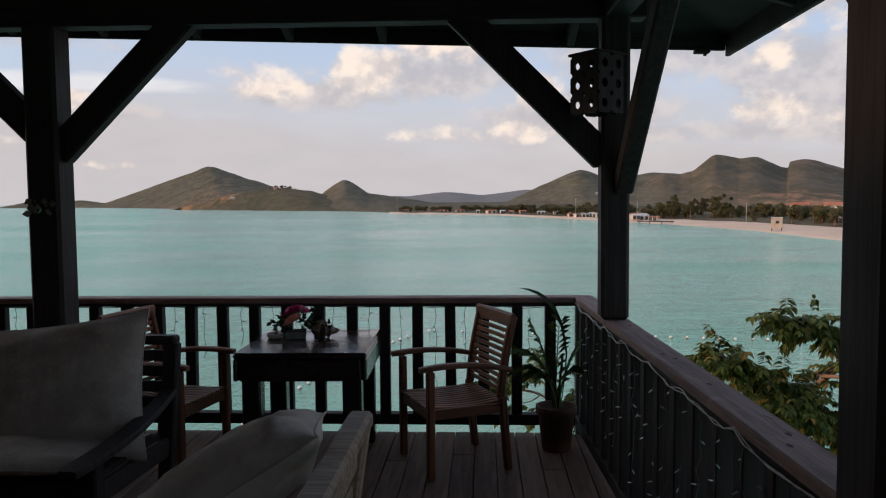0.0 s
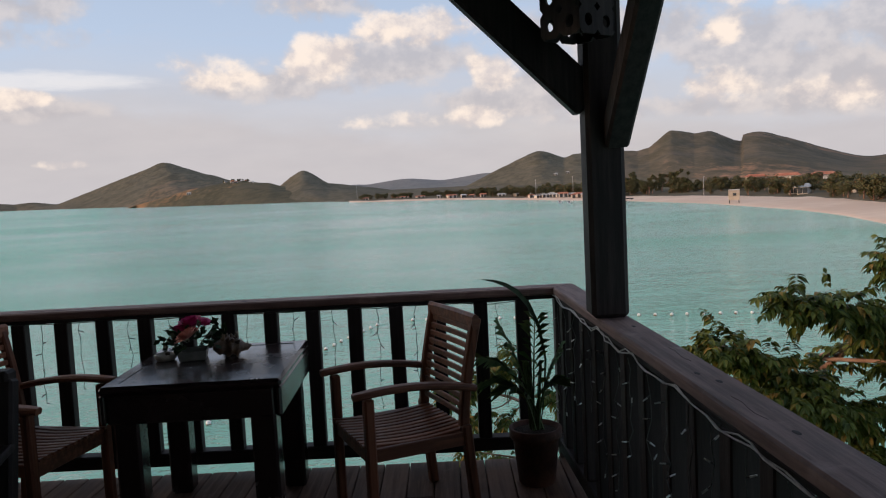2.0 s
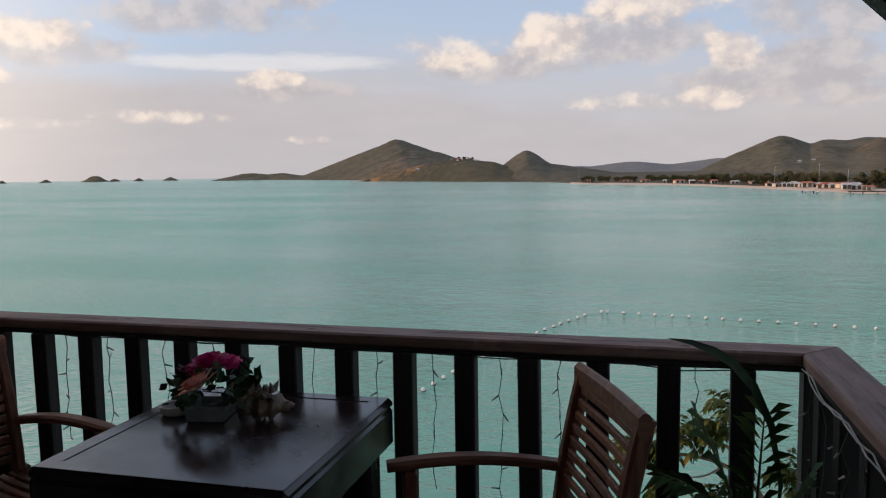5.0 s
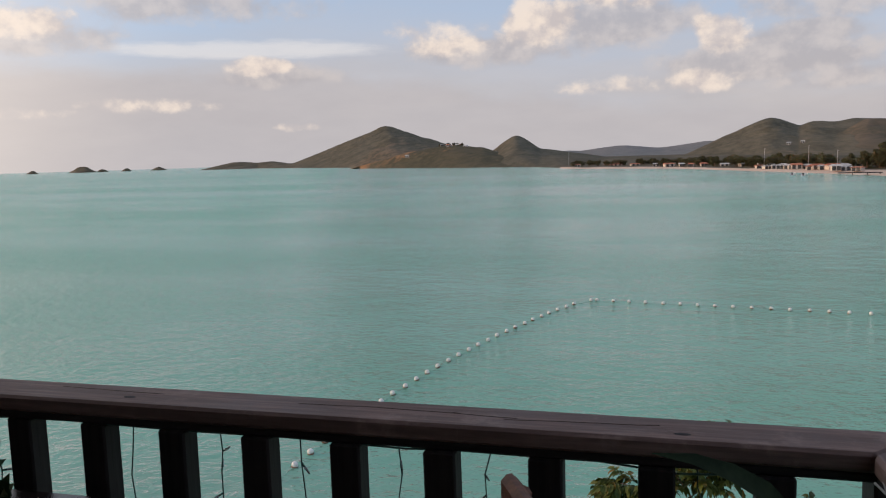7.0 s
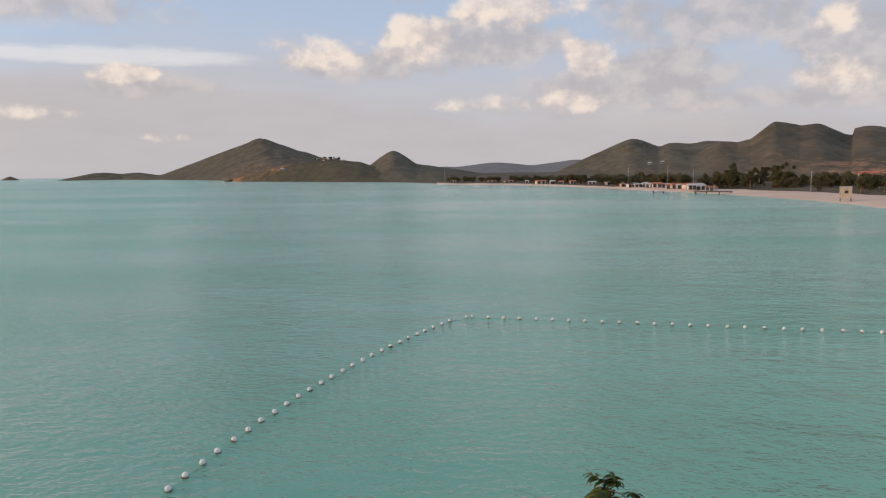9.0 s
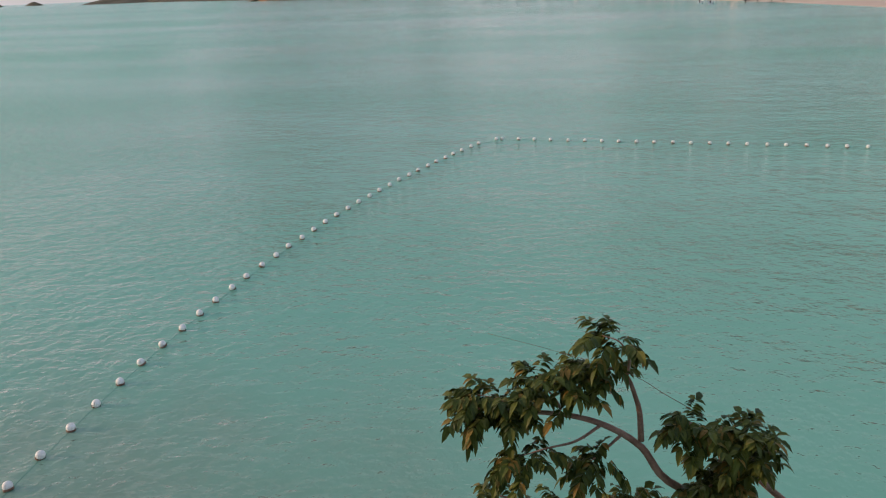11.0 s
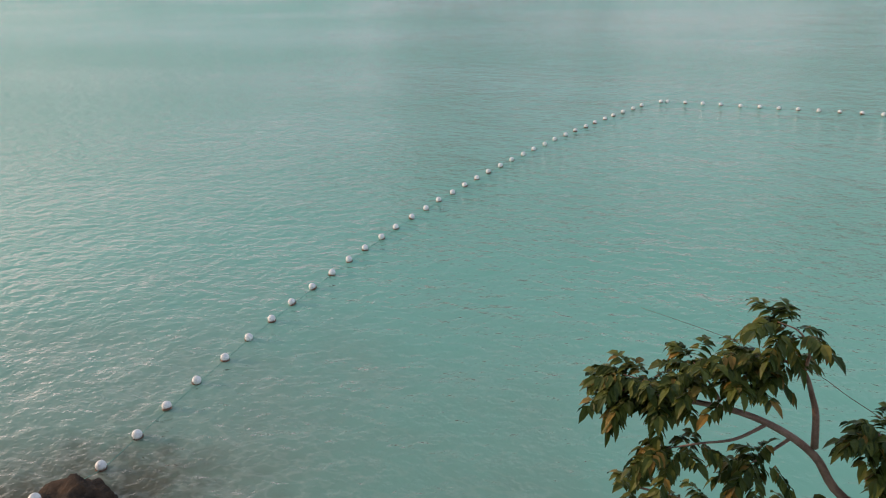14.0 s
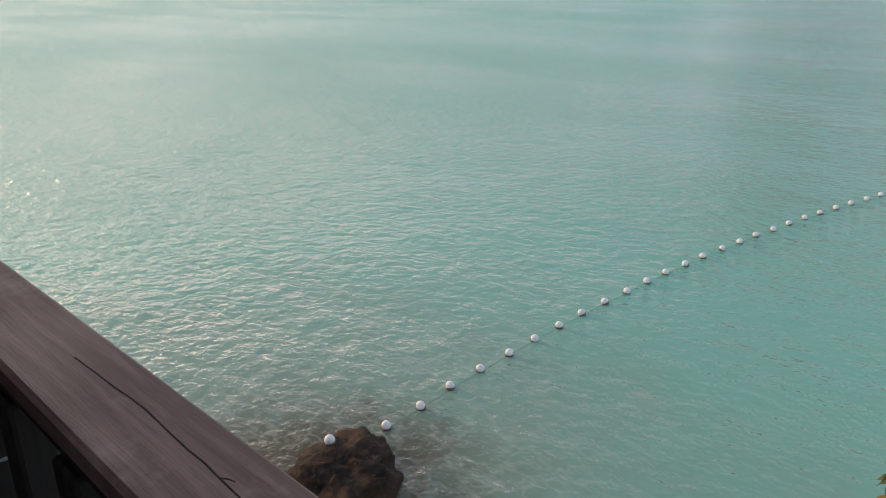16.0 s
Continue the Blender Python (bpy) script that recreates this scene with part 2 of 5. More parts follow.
def leaf_material(name, a, b, c):
    m, n, p = material(name, 0.5, 0.0, 0.22)
    isle = n.add("ShaderNodeNewGeometry").outputs["Random Per Island"]
    v = n.add("ShaderNodeTexCoord").outputs["Object"]
    t = n.math("ADD", n.math("MULTIPLY", isle, 0.7), n.math("MULTIPLY", n.noise(v, 2.2, 3.0), 0.5))
    k = n.mix(n.ramp(t, 0.2, 0.75), a, b)
    k = n.mix(n.ramp(isle, 0.86, 0.97), k, c)
    n.link(k, p.inputs["Base Color"])
    p.inputs["Transmission Weight"].default_value = 0.0
    p.inputs["Subsurface Weight"].default_value = 0.12
    p.inputs["Subsurface Radius"].default_value = (0.02, 0.03, 0.01)
    return m


M_LEAF = leaf_material("tree_leaf", (0.036, 0.058, 0.010), (0.102, 0.120, 0.020), (0.24, 0.15, 0.033))
M_PALM = leaf_material("palm_leaf", (0.030, 0.065, 0.024), (0.085, 0.13, 0.05), (0.16, 0.15, 0.05))
M_FOLIAGE = leaf_material("posy_leaf", (0.012, 0.032, 0.012), (0.035, 0.065, 0.025), (0.06, 0.05, 0.02))
M_FARLEAF = leaf_material("far_foliage", (0.055, 0.060, 0.026), (0.125, 0.115, 0.050), (0.24, 0.11, 0.05))
# the arching blade's backlit shade is painted in as near-black green
M_BLADE = mottled("backlit_palm_blade", (0.012, 0.022, 0.009), (0.028, 0.045, 0.018), 6.0, 0.75, 0.1, 0.12)
M_BARK = mottled("reddish_bark", (0.24, 0.125, 0.085), (0.42, 0.25, 0.18), 12.0, 0.8, 0.7)


def hill_material(name, green, brown, rock, patch, lo=0.53):
    """Dry tropical scrub with bare earth and cliffs where the slope is steep."""
    m, n, p = material(name, 0.95, 0.0, 0.1)
    pos = n.add("ShaderNodeNewGeometry")
    v = pos.outputs["Position"]
    tall = (1.0, 0.28, 1.5)
    big, mid, fine = n.noise(v, 0.008, 6.0, 0.65, tall), n.noise(v, 0.035, 6.0, 0.7, tall), n.noise(v, 0.17, 5.0, 0.75, tall)
    c = n.mix(n.ramp(n.math("ADD", n.math("MULTIPLY", mid, 0.5), n.math("MULTIPLY", fine, 0.5)), 0.38, 0.62), green, brown)
    c = n.mix(n.math("MULTIPLY", n.ramp(n.math("ADD", n.math("MULTIPLY", big, 0.7), n.math("MULTIPLY", fine, 0.3)), lo, lo + 0.09), patch), c, rock)
    n.link(c, p.inputs["Base Color"])
    bumped(n, p, fine, 0.5, 2.0)
    return m


M_HILL = hill_material("scrub_hill", (0.088, 0.080, 0.056), (0.165, 0.142, 0.102), (0.33, 0.205, 0.13), 0.4, 0.55)
M_HILL_BARE = hill_material("half_bare_headland", (0.076, 0.070, 0.044), (0.140, 0.115, 0.072), (0.38, 0.205, 0.105), 0.9, 0.505)
# distance haze is mixed into the far ridge's colour as pale grey
M_HILL_FAR = hill_material("far_ridge_painted_haze", (0.19, 0.19, 0.19), (0.25, 0.24, 0.235), (0.2, 0.17, 0.15), 0.2)
M_CLIFF = hill_material("cliffed_mountain", (0.085, 0.078, 0.056), (0.155, 0.122, 0.090), (0.40, 0.22, 0.14), 0.75, 0.52)
M_HOUSE = mottled("pale_house_wall", (0.62, 0.52, 0.44), (0.80, 0.72, 0.64), 0.4, 0.8, 0.1)
M_HOUSE_ROOF = mottled("terracotta_roof", (0.42, 0.13, 0.07), (0.58, 0.24, 0.14), 0.5, 0.8, 0.2)
M_HOUSE_GREY = mottled("pale_metal_roof", (0.50, 0.47, 0.45), (0.68, 0.64, 0.60), 0.5, 0.6, 0.2)
M_HUT = mottled("cream_hut_boards", (0.44, 0.34, 0.25), (0.58, 0.46, 0.35), 0.6, 0.8, 0.1)
M_DARKPANE = mottled("dark_window", (0.04, 0.045, 0.05), (0.09, 0.09, 0.09), 1.0, 0.25, 0.0)


def water_material():
    """Milky turquoise water: the colour of the bottom and depth below, rippled gloss above it by Fresnel."""
    m = bpy.data.materials.new("sea_water")
    m.use_nodes = True
    n = Nodes(m.node_tree)
    m.node_tree.nodes.clear()
    v = n.add("ShaderNodeNewGeometry").outputs["Position"]
    far = n.noise(v, 0.012, 6.0, 0.62, (0.26, 2.4, 1.0))
    mid = n.noise(v, 0.09, 4.0, 0.55, (0.5, 1.4, 1.0))
    c = n.mix(n.ramp(far, 0.36, 0.66), (0.215, 0.515, 0.395), (0.32, 0.595, 0.49))
    c = n.mix(n.math("MULTIPLY", n.ramp(mid, 0.42, 0.75), 0.4), c, (0.26, 0.55, 0.43))
    # the colour is darker off the veranda and paler over the bay beyond
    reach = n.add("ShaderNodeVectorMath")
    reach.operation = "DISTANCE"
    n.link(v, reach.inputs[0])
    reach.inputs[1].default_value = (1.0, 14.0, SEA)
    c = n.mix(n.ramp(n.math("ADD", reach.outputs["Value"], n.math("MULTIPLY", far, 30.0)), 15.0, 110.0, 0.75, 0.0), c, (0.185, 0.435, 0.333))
    # a pale sand bar lies across the bay, and a fainter one beyond it
    bar_xyz = n.add("ShaderNodeSeparateXYZ")
    n.link(v, bar_xyz.inputs[0])
    wob = n.math("MULTIPLY_ADD", n.noise(v, 0.016, 4.0, 0.6, (0.5, 1.0, 1.0), (2, 0, 0)), 60.0, -30.0)
    line = n.math("ADD", n.math("MULTIPLY_ADD", bar_xyz.outputs[0], 0.12, bar_xyz.outputs[1]), wob)
    for mid_y, half, share in ((150.0, 24.0, 0.45), (255.0, 30.0, 0.25), (92.0, 9.0, 0.15)):
        off = n.math("ABSOLUTE", n.math("SUBTRACT", line, mid_y))
        c = n.mix(n.math("MULTIPLY", n.ramp(off, half * 0.2, half, 1.0, 0.0), share), c, (0.47, 0.68, 0.61))
    # pale shallows over sand and weed round the rock
    d = n.add("ShaderNodeVectorMath")
    d.operation = "DISTANCE"
    n.link(v, d.inputs[0])
    d.inputs[1].default_value = (-6.6, 8.0, SEA)
    near = n.ramp(n.math("ADD", d.outputs["Value"], n.math("MULTIPLY_ADD", n.noise(v, 0.45, 5.0, 0.65), 7.0, -3.5)), 1.0, 12.0, 1.0, 0.0)
    c = n.mix(n.math("MULTIPLY", near, 0.85), c, (0.235, 0.275, 0.215))
    d2 = n.add("ShaderNodeVectorMath")
    d2.operation = "DISTANCE"
    n.link(v, d2.inputs[0])
    d2.inputs[1].default_value = (-5.9, 10.2, SEA)
    weed = n.ramp(n.math("ADD", d2.outputs["Value"], n.math("MULTIPLY_ADD", n.noise(v, 1.1, 5.0, 0.7, None, (4, 0, 0)), 2.6, -1.3)), 0.7, 2.9, 1.0, 0.0)
    c = n.mix(n.math("MULTIPLY", weed, 0.85), c, (0.085, 0.055, 0.026))
    # a painted caustic net: light the ripples throw on the shallow bottom, as colour
    caustic = n.math("ABSOLUTE", n.math("SUBTRACT", n.noise(v, 1.5, 3.0, 0.6, (0.8, 1.3, 1.0), (7, 2, 0)), 0.5))
    c = n.mix(n.math("MULTIPLY", n.ramp(caustic, 0.0, 0.05, 1.0, 0.0), n.math("MULTIPLY", near, 0.17)), c, (0.62, 0.66, 0.54))
    w1 = n.noise(v, 0.30, 3.0, 0.5, (0.8, 1.3, 1.0))
    w2 = n.noise(v, 1.35, 4.0, 0.58, (0.9, 1.15, 1.0), (3, 5, 0))
    w3 = n.noise(v, 3.4, 3.0, 0.55, (0.95, 1.1, 1.0), (1, 8, 0))
    w5 = n.noise(v, 0.72, 3.0, 0.6, (0.8, 1.25, 1.0), (2, 9, 0))
    w4 = n.noise(v, 7.5, 3.0, 0.55, (0.95, 1.1, 1.0), (6, 2, 0))
    calm = n.ramp(n.noise(v, 0.05, 3.0, 0.5, (0.7, 1.5, 1.0)), 0.3, 0.7, 0.45, 1.0)
    # a breeze roughens the water off the seaward end of the veranda
    place = n.add("ShaderNodeSeparateXYZ")
    n.link(v, place.inputs[0])
    gust = n.math("ADD", n.math("MULTIPLY_ADD", place.outputs[1], 0.42, place.outputs[0]), n.math("MULTIPLY_ADD", n.noise(v, 0.12, 3.0, 0.5), 6.0, -3.0))
    calm = n.math("MULTIPLY", calm, n.math("MULTIPLY", n.ramp(gust, -12.0, 1.0, 2.0, 0.85), n.ramp(gust, 2.0, 9.0, 1.0, 0.85)))
    h = n.math("ADD", n.math("MULTIPLY", w1, 0.55), n.math("MULTIPLY", calm, n.math("ADD", n.math("MULTIPLY_ADD", w5, 0.38, n.math("MULTIPLY", w2, 0.42)), n.math("MULTIPLY_ADD", w4, 0.14, n.math("MULTIPLY", w3, 0.38)))))
    bump = n.add("ShaderNodeBump", Strength=1.0, Distance=0.46)
    n.link(h, bump.inputs["Height"])
    body = n.add("ShaderNodeBsdfDiffuse", Roughness=0.2)
    n.link(c, body.inputs["Color"])
    gloss = n.add("ShaderNodeBsdfGlossy", Roughness=0.10)
    gloss.inputs["Color"].default_value = (1, 1, 1, 1)
    n.link(bump.outputs[0], gloss.inputs["Normal"])
    fres = n.add("ShaderNodeFresnel", IOR=1.27)
    n.link(bump.outputs[0], fres.inputs["Normal"])
    mixer = n.add("ShaderNodeMixShader")
    n.link(fres.outputs[0], mixer.inputs[0])
    n.link(body.outputs[0], mixer.inputs[1])
    n.link(gloss.outputs[0], mixer.inputs[2])
    o = n.add("ShaderNodeOutputMaterial")
    n.link(mixer.outputs[0], o.inputs[0])
    return m


M_WATER = water_material()


def rock_material():
    m, n, p = material("weedy_rock", 0.85, 0.0, 0.3)
    v = coords(n)
    a, b = n.noise(v, 2.2, 6.0, 0.7), n.noise(v, 11.0, 6.0, 0.75)
    c = n.mix(n.ramp(a, 0.4, 0.65), (0.016, 0.011, 0.008), (0.065, 0.036, 0.018))
    c = n.mix(n.math("MULTIPLY", n.ramp(b, 0.55, 0.72), 0.7), c, (0.17, 0.085, 0.032))
    n.link(c, p.inputs["Base Color"])
    bumped(n, p, b, 1.0, 0.05)
    return m


M_ROCK = rock_material()


# ---- mesh helpers ----
class Build:
    """Collects vertices and faces; simple solids are added one after another."""

    def __init__(self):
        self.v, self.f = [], []

    def add(self, verts, faces):
        k = len(self.v)
        self.v += [tuple(p) for p in verts]
        self.f += [tuple(k + i for i in f) for f in faces]
        return self

    def box(self, size, m=Matrix(), ch=0.006):
        """A box with chamfered edges, its middle at the origin of m."""
        h = [s / 2 for s in size]
        c = min(ch, 0.45 * min(size))
        pts, idx = [], {}
        for s in [(a, b, d) for a in (-1, 1) for b in (-1, 1) for d in (-1, 1)]:
            for ax in range(3):
                q = [s[i] * (h[i] - (0 if i == ax else c)) for i in range(3)]
                idx[s, ax] = len(pts)
                pts.append(m @ Vector(q))
        faces = []
        for ax in range(3):
            u, w = (ax + 1) % 3, (ax + 2) % 3
            for sg in (-1, 1):
                loop = []
                for a, b in ((-1, -1), (1, -1), (1, 1), (-1, 1)):
                    s = [0, 0, 0]
                    s[ax], s[u], s[w] = sg, a, b
                    loop.append(idx[tuple(s), ax])
                faces.append(loop if sg > 0 else loop[::-1])
            for a in (-1, 1):
                for b in (-1, 1):
                    lo, hi = [0, 0, 0], [0, 0, 0]
                    lo[ax], hi[ax] = -1, 1
                    lo[u] = hi[u] = a
                    lo[w] = hi[w] = b
                    q = [idx[tuple(lo), u], idx[tuple(hi), u], idx[tuple(hi), w], idx[tuple(lo), w]]
                    faces.append(q if a * b < 0 else q[::-1])
        for s in [(a, b, d) for a in (-1, 1) for b in (-1, 1) for d in (-1, 1)]:
            t = [idx[s, 0], idx[s, 1], idx[s, 2]]
            faces.append(t if s[0] * s[1] * s[2] > 0 else t[::-1])
        return self.add(pts, faces)

    def beam(self, a, b, wide, high, ch=0.006, side=Vector((0, 0, 1))):
        """A squared timber from a to b; 'high' is measured along side as near as may be."""
        a, b = Vector(a), Vector(b)
        x = (b - a).normalized()
        y = Vector(side).cross(x).normalized()
        z = x.cross(y)
        m = Matrix((x, y, z)).transposed().to_4x4()
        m.translation = (a + b) / 2
        return self.box(((b - a).length, wide, high), m, ch)

    def sweep(self, pts, wide, high, ch=0.006, side=Vector((0, 0, 1)), scale=None):
        """One bent bar with a chamfered oblong section along points; 'high' is measured along side."""
        pts = [Vector(p) for p in pts]
        c = min(ch, 0.4 * min(wide, high))
        sec = [(wide / 2 - c, high / 2), (wide / 2, high / 2 - c), (wide / 2, c - high / 2), (wide / 2 - c, -high / 2),
               (c - wide / 2, -high / 2), (-wide / 2, c - high / 2), (-wide / 2, high / 2 - c), (c - wide / 2, high / 2)]
        verts, faces = [], []
        for i, p in enumerate(pts):
            d = (pts[min(i + 1, len(pts) - 1)] - pts[max(i - 1, 0)]).normalized()
            y = Vector(side).cross(d).normalized()
            z = d.cross(y)
            k = scale[i] if scale else 1.0
            verts += [p + y * a * k + z * b for a, b in sec]
        for i in range(len(pts) - 1):
            for k in range(8):
                a, b = i * 8 + k, i * 8 + (k + 1) % 8
                faces.append((a, b, b + 8, a + 8))
        m = (len(pts) - 1) * 8
        faces += [tuple(range(8))[::-1], tuple(range(m, m + 8))]
        return self.add(verts, faces)

    def tube(self, pts, radii, n=6):
        """A tapered round limb along points."""
        pts = [Vector(p) for p in pts]
        if isinstance(radii, (int, float)):
            radii = [radii] * len(pts)
        rings, old = [], Vector((0.31, 0.52, 0.79))
        verts = []
        for i, p in enumerate(pts):
            d = (pts[min(i + 1, len(pts) - 1)] - pts[max(i - 1, 0)]).normalized()
            s = d.cross(old)
            if s.length < 1e-3:
                s = d.orthogonal()
            s.normalize()
            t = d.cross(s)
            for k in range(n):
                a = 2 * math.pi * k / n
                verts.append(p + radii[i] * (math.cos(a) * s + math.sin(a) * t))
        faces = []
        for i in range(len(pts) - 1):
            for k in range(n):
                a, b = i * n + k, i * n + (k + 1) % n
                faces.append((a, b, b + n, a + n))
        faces.append(tuple(range(n))[::-1])
        faces.append(tuple(range((len(pts) - 1) * n, len(pts) * n)))
        return self.add(verts, faces)

    def lathe(self, profile, n=24, m=Matrix()):
        """Turns (radius, height) pairs round the z axis; radius 0 closes."""
        rings, verts, faces = [], [], []
        for r, z in profile:
            if r <= 1e-6:
                rings.append([len(verts)])
                verts.append(m @ Vector((0, 0, z)))
            else:
                rings.append(list(range(len(verts), len(verts) + n)))
                verts += [m @ Vector((r * math.cos(2 * math.pi * k / n), r * math.sin(2 * math.pi * k / n), z)) for k in range(n)]
        for a, b in zip(rings, rings[1:]):
            for k in range(n):
                j = (k + 1) % n
                if len(a) == 1 and len(b) == 1:
                    continue
                if len(a) == 1:
                    faces.append((a[0], b[j], b[k]))
                elif len(b) == 1:
                    faces.append((a[k], a[j], b[0]))
                else:
                    faces.append((a[k], a[j], b[j], b[k]))
        return self.add(verts, faces)

    def ball(self, centre, r, nu=12, nv=8, squash=1.0):
        prof = [(r * math.sin(math.pi * i / nv), -r * squash * math.cos(math.pi * i / nv)) for i in range(nv + 1)]
        prof[0], prof[-1] = (0, prof[0][1]), (0, prof[-1][1])
        return self.lathe(prof, nu, Matrix.Translation(centre))

    def mesh(self, name, mat, smooth=False):
        me = bpy.data.meshes.new(name)
        me.from_pydata(self.v, [], self.f)
        me.update()
        if smooth:
            me.polygons.foreach_set("use_smooth", [True] * len(me.polygons))
        me.materials.append(mat)
        return me


def part(name, build, mat, parent=None, label="", smooth=False, at=None):
    ob = new(name, build if isinstance(build, bpy.types.Mesh) else build.mesh(name, mat, smooth))
    if at is not None:
        ob.matrix_basis = at if isinstance(at, Matrix) else Matrix.Translation(at)
    if parent is not None:
        ob.parent = parent
    if label:
        tagged(ob, label)
    return ob


def thing(name, at, label, category, group="", kind="", turn=0.0):
    e = new(name)
    e.empty_display_size = 0.1
    e.matrix_basis = pose(*at, 0, 0, turn)
    return tagged(e, label, category, group, kind)


rng = random.Random(7)


# ---- sea, beach, hills ----
def sea():
    b = Build()
    radii = [0, 4, 10, 25, 60, 150, 400, 1000, 2200, 4200]
    n = 96
    verts, faces = [(0, 8, SEA)], []
    for r in radii[1:]:
        verts += [(r * math.sin(2 * math.pi * k / n), 8 + r * math.cos(2 * math.pi * k / n), SEA) for k in range(n)]
    for k in range(n):
        faces.append((0, 1 + (k + 1) % n, 1 + k))
    for i in range(len(radii) - 2):
        for k in range(n):
            a, c = 1 + i * n + k, 1 + i * n + (k + 1) % n
            faces.append((a, c, c + n, a + n))
    b.add(verts, faces)
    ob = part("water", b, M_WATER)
    tagged(ob, "calm turquoise sea water with small ripples", "sea", kind="structure")


sea()

EYE = Vector((0.8, 2.0, 1.55))
DIP_B = (-60, -40, -33, -22, -10, -6, 1, 5, 13.4, 19, 24.7, 27.4, 30, 36, 45, 70)
DIP_A = (0.15, 0.17, 0.2, 0.5, 0.76, 0.98, 1.14, 1.36, 1.84, 2.26, 2.9, 3.35, 4.0, 5.4, 7.7, 14)


def shore(b):
    """Distance from the veranda to the water's edge at a bearing."""
    return (EYE.z - SEA) / math.tan(radians(float(np.interp(b, DIP_B, DIP_A))))


def spot(b, r, z=0.0):
    return Vector((EYE.x + r * math.sin(radians(b)), EYE.y + r * math.cos(radians(b)), z))


def polar_sheet(name, b0, b1, nb, rows, height, mat):
    """A sheet of land between two bearings; rows are functions of the bearing giving distance."""
    verts, faces = [], []
    for i in range(nb + 1):
        bb = b0 + (b1 - b0) * i / nb
        for j, row in enumerate(rows):
            r = row(bb)
            verts.append(spot(bb, r, height(bb, r, j)))
    m = len(rows)
    for i in range(nb):
        for j in range(m - 1):
            a = i * m + j
            faces.append((a, a + m, a + m + 1, a + 1))
    return part(name, Build().add(verts, faces), mat, smooth=True)


def beach_height(b, r, j):
    base = (-0.3, 0.03, 0.15, 0.3, 0.45, 0.5, 0.6, 0.6)[j]
    return SEA + base + 0.1 * (noise.noise(Vector((b * 0.9, j * 1.3, 0))) if 1 < j else 0)


def sand_back(b):
    """How far behind the water's edge the sand ends, as a multiple of its distance."""
    return 1.02 + 0.015 * max(0.0, b - 7.0)


ROWS = [lambda b, k=k: shore(b) * (1 + (sand_back(b) - 1) * k[0]) + k[1] for k in ((0, -2), (0, 0.4), (0.15, 2), (0.4, 4), (0.7, 6), (1.0, 9), (1.5, 60), (2.0, 200))]
tagged(polar_sheet("ground_beach", -7, 70, 260, ROWS, beach_height, M_SAND), "pale pink-lit sand beach curving round the bay", "beach", kind="structure")
SCRUB_ROWS = [lambda b, k=k: shore(b) * sand_back(b) * k[0] + k[1] for k in ((1.0, 4), (1.04, 12), (1.6, 120), (2.3, 400))]
grass = polar_sheet("ground_behind_beach", -7, 70, 150, SCRUB_ROWS, lambda b, r, j: SEA + (0.35, 1.0, 3.4, 3.2)[j] + 0.15 * noise.noise(Vector((b, j, 3))), M_HILL)
tagged(grass, "scrubby green ground behind the beach", "ground", kind="structure")


def tent(b, c, pk, sl, sr, r):
    u = b - c
    return pk - (sl if u < 0 else sr) * (math.sqrt(u * u + r * r) - r)


def hill(name, label, b0, b1, tents, r_front, r_ridge, mat, rough=0.05, step=0.12, cut=None, bumps=1.0):
    """A ridge whose skyline is made of rounded peaks: bearing, height in degrees, left and right fall, roundness."""
    nb = int((b1 - b0) / step)
    depth = 44

    def sky_line(b):
        e = [tent(b, *t) for t in tents]
        top = max(e)
        e = top + 0.05 * math.log(sum(math.exp((x - top) / 0.05) for x in e))
        if cut and b < cut[0]:
            e = min(e, max(e - cut[1] * (cut[0] - b), max(tent(b, *t) for t in tents[:cut[2]])))
        return e

    def height(b, r, j):
        u = j / (depth - 8)
        ridge = EYE.z + r_ridge * math.tan(radians(sky_line(b))) - SEA
        if ridge < 0:
            return SEA - 1.5
        across, along = r_ridge * radians(b), r_ridge * 0.55 * u
        wav = noise.fractal(Vector((across / 130, along / 130, len(name))), 0.9, 2.1, 5)
        tuft = noise.noise(Vector((across / 24, along / 70, 2))) * 0.6 + noise.noise(Vector((across / 9, along / 60, 5))) * 0.4
        if u <= 1:
            s = u ** 0.8 * (1 + 0.26 * wav * u * (1 - u) * 4 * 0.9)
        else:
            s = 1 - (u - 1) * 1.5
        return SEA - 0.6 + (ridge + 0.6) * s + rough * r_ridge * 0.012 * tuft * bumps * min(1, u * 5)

    def dist(j):
        u = j / (depth - 8)
        return lambda b: r_front(b) + (r_ridge - r_front(b)) * u

    ob = polar_sheet(name, b0, b1, nb, [dist(j) for j in range(depth + 1)], height, mat)
    return tagged(ob, label, "hill", kind="structure")


hill("backdrop_ridge", "far ridge at the end of the bay, haze painted into its pale grey", -9, 8,
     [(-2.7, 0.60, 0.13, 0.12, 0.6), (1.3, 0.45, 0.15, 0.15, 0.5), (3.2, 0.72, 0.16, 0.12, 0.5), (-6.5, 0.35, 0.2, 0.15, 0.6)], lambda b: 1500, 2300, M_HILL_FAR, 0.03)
hill("hill_peak", "tall dark scrub-covered headland hill", -34, -11.5,
     [(-19.6, 2.43, 0.375, 0.38, 0.5), (-16.7, 1.52, 0.8, 0.4, 0.3), (-30.3, 0.24, 0.22, 0.16, 0.5), (-28.1, 0.2, 0.13, 0.2, 0.5)],
     lambda b: min(1350, shore(b) * 1.15), 1500, M_HILL, 0.05)
